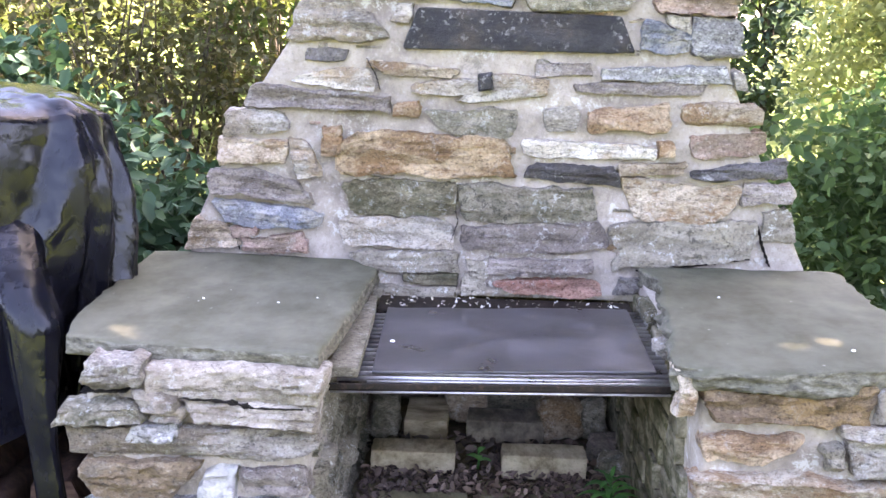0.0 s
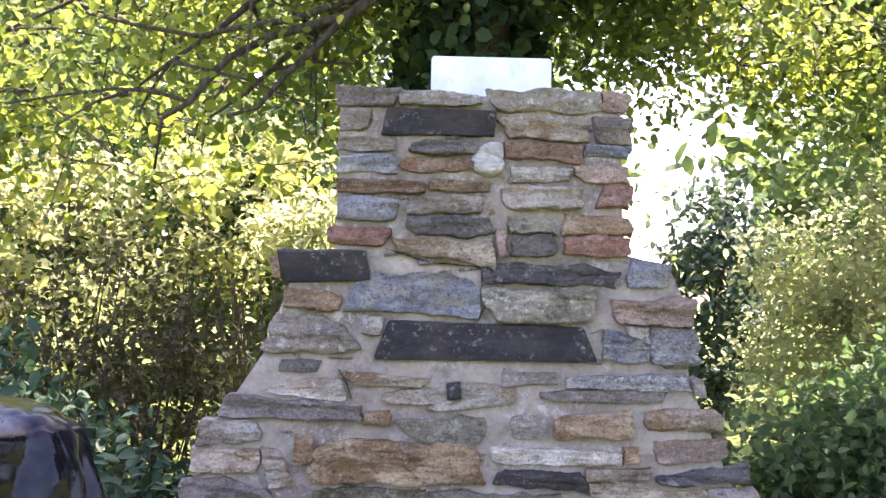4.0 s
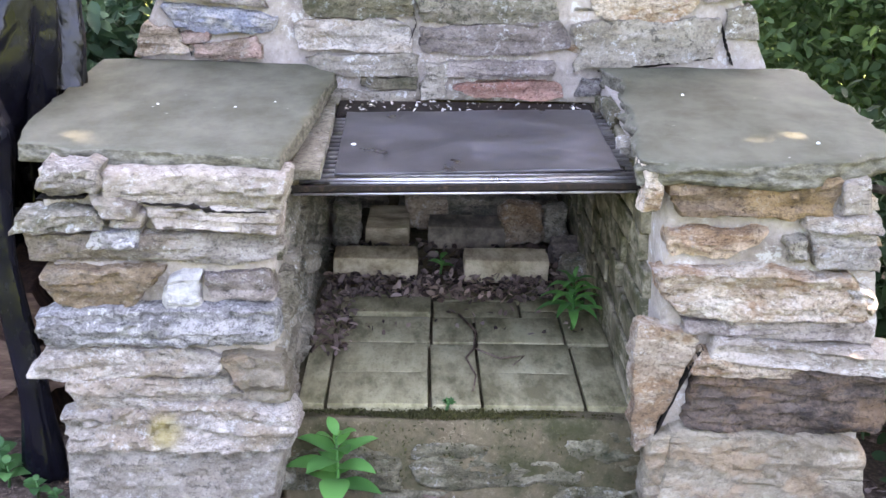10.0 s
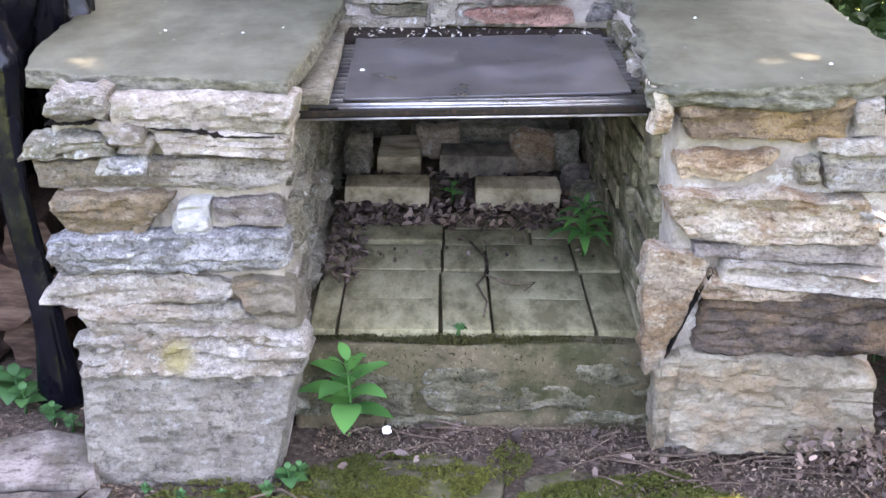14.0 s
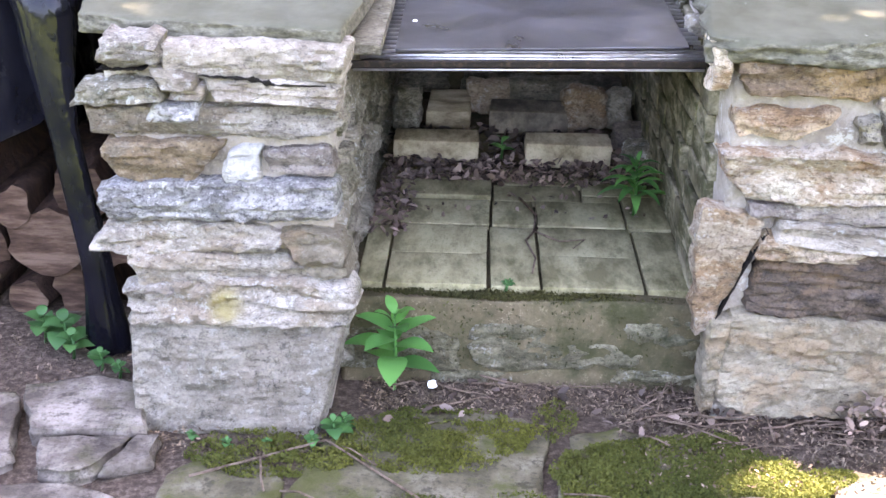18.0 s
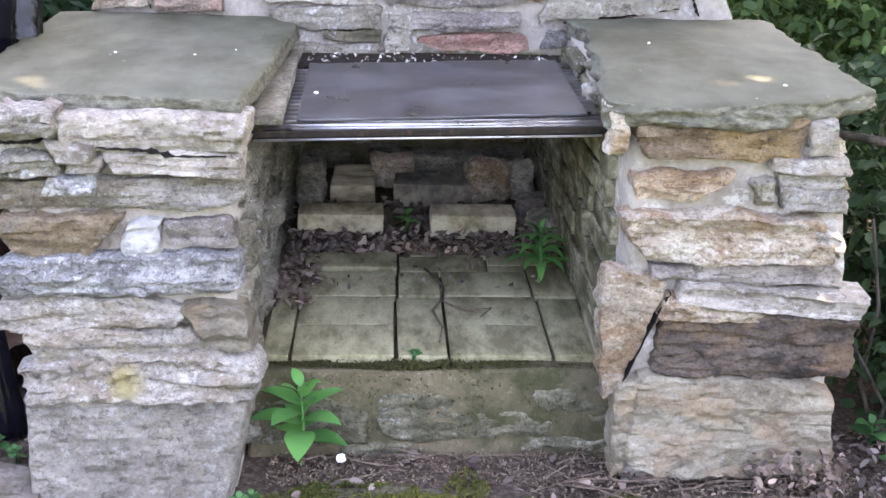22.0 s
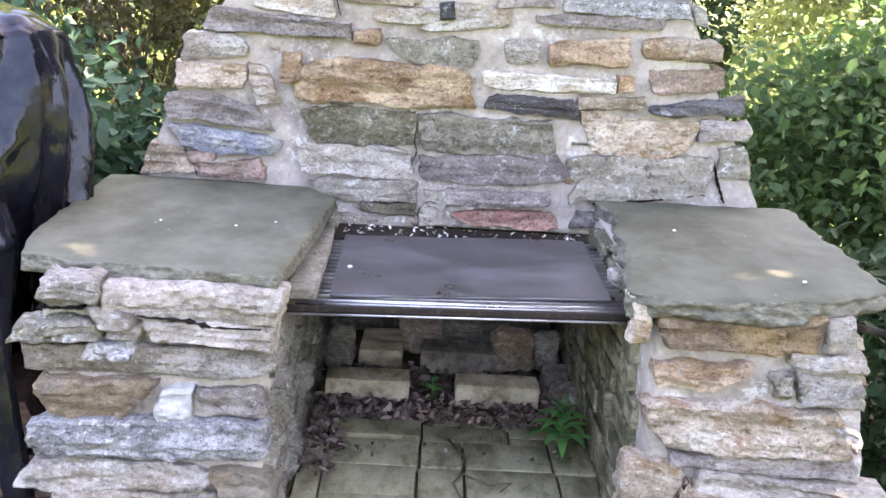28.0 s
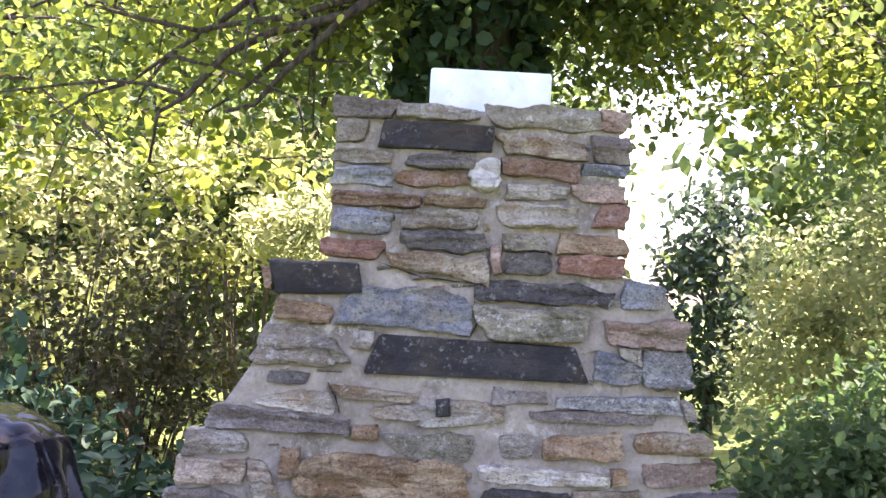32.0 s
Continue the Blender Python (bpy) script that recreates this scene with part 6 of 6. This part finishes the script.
WOOD, REDBARK = wood_end_material(), bark_material("brown_log_bark", (0.03, 0.018, 0.014), (0.085, 0.05, 0.036))
for k in range(13):
    row, col = divmod(k, 4)
    r = 0.07 + 0.022 * math.sin(k * 2.3)
    x, z = -1.42 + col * 0.15 + 0.07 * (row % 2), r * 0.8 + row * 0.125 - 0.005
    log = thing("log", "split brown firewood log stacked under the plastic sheet", "log", pose(x, 2.72 + 0.06 * math.sin(k * 3.1), z, 3 * math.sin(k * 1.7), 0, 9 * math.sin(k * 5.3)), "stacked firewood")
    n = 18
    outline = [(r * (1 + 0.5 * noise.noise(Vector((math.cos(q) * 1.3, math.sin(q) * 1.3, k * 2.0)))) * math.cos(q), r * (1 + 0.5 * noise.noise(Vector((math.cos(q) * 1.3, 4 + math.sin(q) * 1.3, k * 2.0)))) * math.sin(q)) for q in (2 * math.pi * i / n for i in range(n))]
    verts = [(a, y + 0.004 * noise.noise(Vector((a * 40, b * 40, k))), b) for y in (0.0, 0.12, 0.28, 0.42) for a, b in outline]
    part("bark", mesh_of("bark", verts, [(j * n + i, j * n + (i + 1) % n, (j + 1) * n + (i + 1) % n, (j + 1) * n + i) for j in range(3) for i in range(n)], REDBARK), log)
    part("cut_end", mesh_of("cut_end", [(0, 0.003, 0)] + [(a * 0.99, 0.002 * noise.noise(Vector((a * 60, b * 60, k))), b * 0.99) for a, b in outline], [(0, (i + 1) % n + 1, i + 1) for i in range(n)], WOOD), log)

# ---- ground stones, moss and litter ----
def paving_material(name, dark, mid, light, moss):
    m, nt, b = material(name, 0.88, spec=0.2)
    v = coords(nt, (1, 1, 1), False)
    big, fine = noise_tex(nt, v, 8.0, 7, 0.65), noise_tex(nt, v, 80.0, 6, 0.75)
    c = ramp(nt, big, (0.38, dark), (0.5, mid), (0.62, light))
    c = mix(nt, ramp(nt, fine, (0.38, 0.5), (0.5, 0.0)), c, tuple(q * 0.4 for q in dark))
    c = mix(nt, ramp(nt, noise_tex(nt, v, 17.0, 8, 0.72), (0.38, 0.7), (0.45, 0.0)), c, tuple(q * 0.45 for q in dark))
    if moss:
        c = mix(nt, ramp(nt, noise_tex(nt, v, 5.0, 8, 0.7), (0.5, 0.0), (0.58, moss)), c, (0.055, 0.06, 0.012))
    nt.links.new(c, b.inputs["Base Color"])
    n1 = bump(nt, b, big, 0.6, 0.015)
    bump(nt, b, fine, 0.6, 0.004, n1)
    return m


PINK_FLAG = paving_material("pinkish_flagstone", (0.07, 0.056, 0.045), (0.15, 0.126, 0.104), (0.28, 0.243, 0.208), 0.3)
GREY_FLAG = paving_material("damp_grey_flagstone", (0.065, 0.056, 0.034), (0.115, 0.1, 0.064), (0.175, 0.155, 0.108), 0.75)


def flag(label, outline, z, mat):
    thing("flagstone", label, "flagstone", Matrix.Translation((0, 0, z)), "flagstones before the fireplace", me=slab_body("flagstone", outline, -0.045, 0.0, mat, wobble=0.014, rough_side=0.012, cuts=0.025))


flag("pinkish grey flagstone set in the earth", [(-1.2, 1.97), (-0.99, 1.96), (-0.905, 2.03), (-0.985, 2.26), (-1.15, 2.25)], 0.035, PINK_FLAG)
flag("pinkish grey flagstone beside the pier", [(-0.9, 2.11), (-0.67, 2.13), (-0.72, 2.3), (-0.82, 2.33), (-0.965, 2.28)], 0.045, PINK_FLAG)
flag("small pale flagstone among larger ones", [(-0.84, 1.98), (-0.735, 1.985), (-0.69, 2.1), (-0.875, 2.09)], 0.04, PINK_FLAG)
flag("small pale flagstone beside the mossy ground", [(-0.725, 1.99), (-0.63, 2.03), (-0.635, 2.115), (-0.68, 2.11)], 0.038, PINK_FLAG)
flag("large worn flagstone at the edge of the moss", [(-1.2, 1.6), (-0.7, 1.62), (-0.66, 1.9), (-0.75, 1.955), (-1.0, 1.93), (-1.2, 1.93)], 0.03, PINK_FLAG)
flag("damp grey flagstone half grown over with moss", [(-0.36, 1.7), (0.1, 1.68), (0.13, 2.0), (0.16, 2.2), (0.1, 2.27), (-0.2, 2.28), (-0.34, 2.1)], 0.014, GREY_FLAG)
flag("damp grey flagstone with mossy edge", [(0.13, 1.68), (0.6, 1.66), (0.66, 1.95), (0.5, 2.1), (0.3, 2.25), (0.2, 2.2), (0.16, 2.0)], 0.012, GREY_FLAG)
flag("damp grey flagstone under moss", [(-0.62, 1.68), (-0.38, 1.7), (-0.37, 2.05), (-0.5, 2.12), (-0.6, 2.02)], 0.01, GREY_FLAG)
flag("sunlit buff flagstone at the pier foot", [(0.66, 1.9), (0.8, 1.88), (0.85, 2.08), (0.72, 2.12)], 0.016, PINK_FLAG)

MOSS = leaf_material("moss_tuft", (0.045, 0.055, 0.012), (0.15, 0.158, 0.036), 0.3, 0.8)


DIRT_MOSS = leaf_material("dark_step_moss", (0.02, 0.022, 0.008), (0.075, 0.075, 0.026), 0.2, 0.85)


def moss_patch(label, cx, cy, rx, ry, n, seed, z=0.014, rise=0.006, mat=MOSS, thin=0.35, low=-0.05):
    rng = np.random.default_rng(seed)
    p = rng.uniform(-1, 1, (n * 3, 2))
    keepers = [q for q in p if q[0] ** 2 + q[1] ** 2 < 0.75 + 0.5 * noise.noise(Vector((q[0] * 2.2 + seed, q[1] * 2.2, 0))) and fbm(q[0] * 3.5 + seed, q[1] * 3, 3, 5) + rng.normal() * 0.22 > low + thin * (q[0] ** 2 + q[1] ** 2)]
    pts = np.array([(cx + rx * a, cy + ry * b, z + rise * rng.uniform() + 0.008 * max(0, noise.noise(Vector((a * 7, b * 7, seed))))) for a, b in keepers])
    thing("moss", label, "moss", kind="stuff", me=leaf_mesh("moss", pts, 0.0068, mat, rng, -0.7, 0.5))


moss_patch("cushion of green moss over the flagstone", -0.1, 2.17, 0.28, 0.15, 15000, 3, thin=0.5, low=-0.12)
moss_patch("bright moss carpet in front of the hearth", 0.44, 2.04, 0.32, 0.2, 26000, 4, thin=0.5, low=-0.5)
moss_patch("thin moss by the pier foot", -0.4, 2.1, 0.2, 0.1, 7000, 5)
moss_patch("moss at the step foot", 0.17, 2.26, 0.06, 0.1, 1200, 6)
moss_patch("moss on the worn flagstones", 0.0, 1.85, 0.5, 0.15, 7000, 7)

moss_patch("moss and dirt along the edge of the step", 0.1, 2.444, 0.38, 0.03, 6000, 8, 0.211, 0.006, DIRT_MOSS, 0.3, -0.02)
moss_patch("moss on the face of the step", 0.1, 2.412, 0.37, 0.012, 900, 9, 0.05, 0.16, DIRT_MOSS)

EARTHY = leaf_material("leaf_crumb", (0.035, 0.024, 0.017), (0.3, 0.225, 0.165), 0.05, 0.85, 0.1)


def litter(label, n, area, z, size, seed, mat=LITTER, lift=0.02):
    rng = np.random.default_rng(seed)
    x0, x1, y0, y1 = area
    pts = np.stack([rng.uniform(x0, x1, n), rng.uniform(y0, y1, n), z + lift * rng.uniform(0.2, 1, n)], 1)
    thing("leaf_litter", label, "leaf litter", kind="stuff", me=leaf_mesh("leaf_litter", pts, size, mat, rng, 0.0, 0.42 if mat is EARTHY else 0.5))


litter("dry brown leaves heaped round the loose firebricks", 800, (-0.26, 0.46, 3.07, 3.26), 0.226, 0.028, 51, lift=0.03)
litter("dry brown leaves in the back of the firebox", 260, (-0.26, 0.46, 3.3, 3.55), 0.226, 0.04, 52, lift=0.02)
litter("dry leaves along the firebox wall", 150, (-0.27, -0.17, 2.72, 3.1), 0.228, 0.026, 53, lift=0.02)
litter("dry leaves scattered on the hearth bricks", 40, (-0.2, 0.42, 2.85, 3.05), 0.229, 0.022, 54, lift=0.006)
litter("brown leaf scraps along the foot of the step", 3600, (-0.25, 0.5, 2.28, 2.46), 0.004, 0.0085, 55, EARTHY, lift=0.014)
litter("brown leaf scraps before the pier", 3400, (0.3, 1.15, 2.02, 2.32), 0.006, 0.011, 56, EARTHY, lift=0.015)
litter("tan dead leaves scattered before the step", 45, (-0.2, 0.7, 2.2, 2.42), 0.01, 0.03, 62, lift=0.012)
litter("leaf scraps by the pier foot", 700, (-0.72, -0.25, 2.08, 2.26), 0.006, 0.01, 57, EARTHY, lift=0.012)
litter("leaf scraps under the woodpile", 500, (-1.3, -0.72, 2.3, 2.62), 0.006, 0.011, 58, EARTHY, lift=0.015)
litter("pale crumbs on the steel strip behind the griddle", 90, (-0.2, 0.42, 3.06, 3.17), 0.754, 0.012, 59, leaf_material("pale_chip", (0.3, 0.28, 0.25), (0.6, 0.57, 0.52), 0.1), lift=0.004)

TWIG = bark_material("dry_twig", (0.08, 0.055, 0.04), (0.22, 0.16, 0.12))
rng = np.random.default_rng(71)
for k in range(46):
    x, y = (rng.uniform(0.3, 0.75), rng.uniform(2.16, 2.36)) if k < 26 else (rng.uniform(-0.2, 0.5), rng.uniform(2.26, 2.42)) if k < 38 else (rng.uniform(-0.7, 1.0), rng.uniform(1.85, 2.2))
    a, ln = rng.uniform(-0.5, 0.5) if k % 3 else rng.uniform(0, 3.1), rng.uniform(0.06, 0.2)
    d = Vector((math.cos(a), math.sin(a), 0)) * ln
    p = Vector((float(x), float(y), 0.022))
    g = rng.uniform(0.0012, 0.0028)
    thing("twig", "dry brown twig lying on the ground", "twig", group="fallen twigs", me=tube("twig", [p, p + d * 0.4 + Vector((0, 0.008 * rng.normal(), 0.004)), p + d * 0.75 + Vector((0, 0.008 * rng.normal(), 0.006)), p + d], [g, g, g * 0.8, g * 0.4], TWIG, 5))
for pts in ([(0.1, 2.98, 0.235), (0.14, 2.86, 0.236), (0.13, 2.76, 0.236), (0.19, 2.7, 0.236), (0.25, 2.71, 0.238), (0.22, 2.66, 0.236)], [(0.14, 2.78, 0.236), (0.11, 2.7, 0.236), (0.13, 2.6, 0.236), (0.12, 2.52, 0.235)], [(-0.55, 2.0, 0.02), (-0.3, 2.14, 0.022), (-0.1, 1.95, 0.022)]):
    thing("dry_vine", "thin dry vine stem lying on the stones", "vine", me=tube("dry_vine", pts, [0.003 - 0.0003 * k for k in range(len(pts))], TWIG, 6))


# ---- small plants ----
def blade(length, width, rise, droop, fold=0.22, n=9):
    """A pointed oval leaf along +x that rises, then arches over, with a folded midrib."""
    verts, faces = [], []
    x = z = 0.0
    for k in range(n):
        t = k / (n - 1)
        wv = width * (math.sin(math.pi * t**0.8) ** 0.8 if 0 < t < 1 else 0.04)
        verts += [(x, -wv / 2, z + fold * wv * 0.5), (x, 0, z), (x, wv / 2, z + fold * wv * 0.5)]
        slope = rise - droop * t
        x, z = x + length / (n - 1) * math.cos(slope), z + length / (n - 1) * math.sin(slope)
    for k in range(n - 1):
        a, b = 3 * k, 3 * k + 3
        faces += [(a, b, b + 1, a + 1), (a + 1, b + 1, b + 2, a + 2)]
    return verts, faces


def weed(name, label, x, y, z, height, leaves, length, width, seed, rise=0.5, droop=1.3, mat=WEED):
    rng = random.Random(seed)
    ob = thing(name, label, "plant", pose(x, y, z))
    part("stem", tube("stem", [(0, 0, -0.01), (0.004, 0.002, height * 0.5), (0, 0, height)], [0.004, 0.0035, 0.002], mat, 6), ob)
    for k in range(leaves):
        f = k / max(1, leaves - 1)
        s = (1.0 - 0.55 * f**2) * rng.uniform(0.85, 1.1)
        verts, faces = blade(length * s, width * s, rise + 0.75 * f**2 + rng.uniform(-0.15, 0.15), droop * rng.uniform(0.8, 1.2))
        part("leaf", mesh_of("leaf", verts, faces, mat), ob, "", pose(0, 0, height * (0.35 + 0.65 * f), 0, 0, k * 137.5 + rng.uniform(-12, 12)))
    return ob


weed("weed", "bright green broad-leaved weed growing before the step", -0.18, 2.385, 0.0, 0.19, 15, 0.115, 0.064, 4, 0.35, 0.8)
weed("weed", "narrow-leaved green weed growing in the hearth corner", 0.385, 2.9, 0.22, 0.15, 26, 0.1, 0.026, 2, 0.5, 1.5)
weed("weed", "small green seedling between the loose firebricks", 0.055, 3.32, 0.225, 0.05, 5, 0.05, 0.028, 3)
for k, (x, y, s) in enumerate([(-0.29, 2.17, 1.0), (-0.27, 2.2, 0.8), (-0.96, 2.52, 1.6), (-1.02, 2.55, 1.5), (-0.93, 2.48, 1.2), (-0.85, 2.43, 0.9), (0.06, 2.46, 0.35), (0.07, 2.47, 0.3), (-0.5, 2.12, 0.5), (-0.42, 2.13, 0.4), (-0.58, 2.15, 0.4), (-0.8, 2.4, 0.7), (-0.33, 2.14, 0.6), (1.02, 2.1, 1.1), (1.08, 2.16, 1.3), (1.16, 2.06, 1.2), (1.12, 2.3, 1.4), (1.2, 2.22, 1.5), (1.25, 2.4, 1.6), (1.1, 2.45, 1.4)]):
    weed("weed", "small round-leaved green weed on the ground", x, y, 0.225 if 0.05 < x < 0.08 else 0.004, 0.045 * s, 7, 0.045 * s, 0.036 * s, 20 + k, mat=SMALL_WEED)
PAPER, pnt, pb = material("white_paper_scrap", 0.7)
pb.inputs["Base Color"].default_value = (0.8, 0.8, 0.78, 1)
thing("paper_scrap", "small crumpled white scrap lying by the weed", "litter", pose(-0.095, 2.37, 0.026, 30, 0, 10) @ Matrix.Diagonal((0.55, 0.55, 0.4, 1)), me=mesh_of("paper_scrap", [(-0.016, -0.016, 0), (0.004, -0.02, 0.006), (0.02, -0.01, 0), (-0.02, 0.004, 0.005), (0, 0, 0.012), (0.016, 0.006, 0.004), (-0.012, 0.018, 0), (0.006, 0.02, 0.005), (0.018, 0.016, 0)], [(0, 1, 4, 3), (1, 2, 5, 4), (3, 4, 7, 6), (4, 5, 8, 7)], PAPER, False))

CHIP, cnt, cb = material("white_chip", 0.6)
cb.inputs["Base Color"].default_value = (0.75, 0.75, 0.72, 1)
for x, y, z, r in ((-0.423, 2.721, 0.8335, 0.004), (-0.6, 2.74, 0.8335, 0.0035), (-0.34, 2.78, 0.8335, 0.003), (0.806, 2.44, 0.8415, 0.0045), (-0.158, 2.71, 0.7555, 0.006), (0.62, 2.9, 0.8415, 0.004)):
    ring = [(r * (1 + 0.3 * math.sin(3 * q + x * 40)) * math.cos(q), r * 0.8 * (1 + 0.3 * math.cos(2 * q + y * 30)) * math.sin(q)) for q in (2 * math.pi * i / 10 for i in range(10))]
    thing("white_fleck", "small white dropping dried on the surface", "fleck", pose(x, y, z), "white flecks", me=mesh_of("white_fleck", [(a, b, -0.002) for a, b in ring] + [(a * 0.6, b * 0.6, 0.0015) for a, b in ring], [(i, (i + 1) % 10, 10 + (i + 1) % 10, 10 + i) for i in range(10)] + [tuple(range(10, 20))], CHIP))
litter("dry brown leaves caught against the pier foot", 200, (0.76, 0.96, 2.2, 2.27), 0.0, 0.022, 60, lift=0.1)
litter("dry brown leaves heaped beside the pier", 500, (0.9, 1.3, 2.1, 2.5), 0.0, 0.024, 61, lift=0.03)
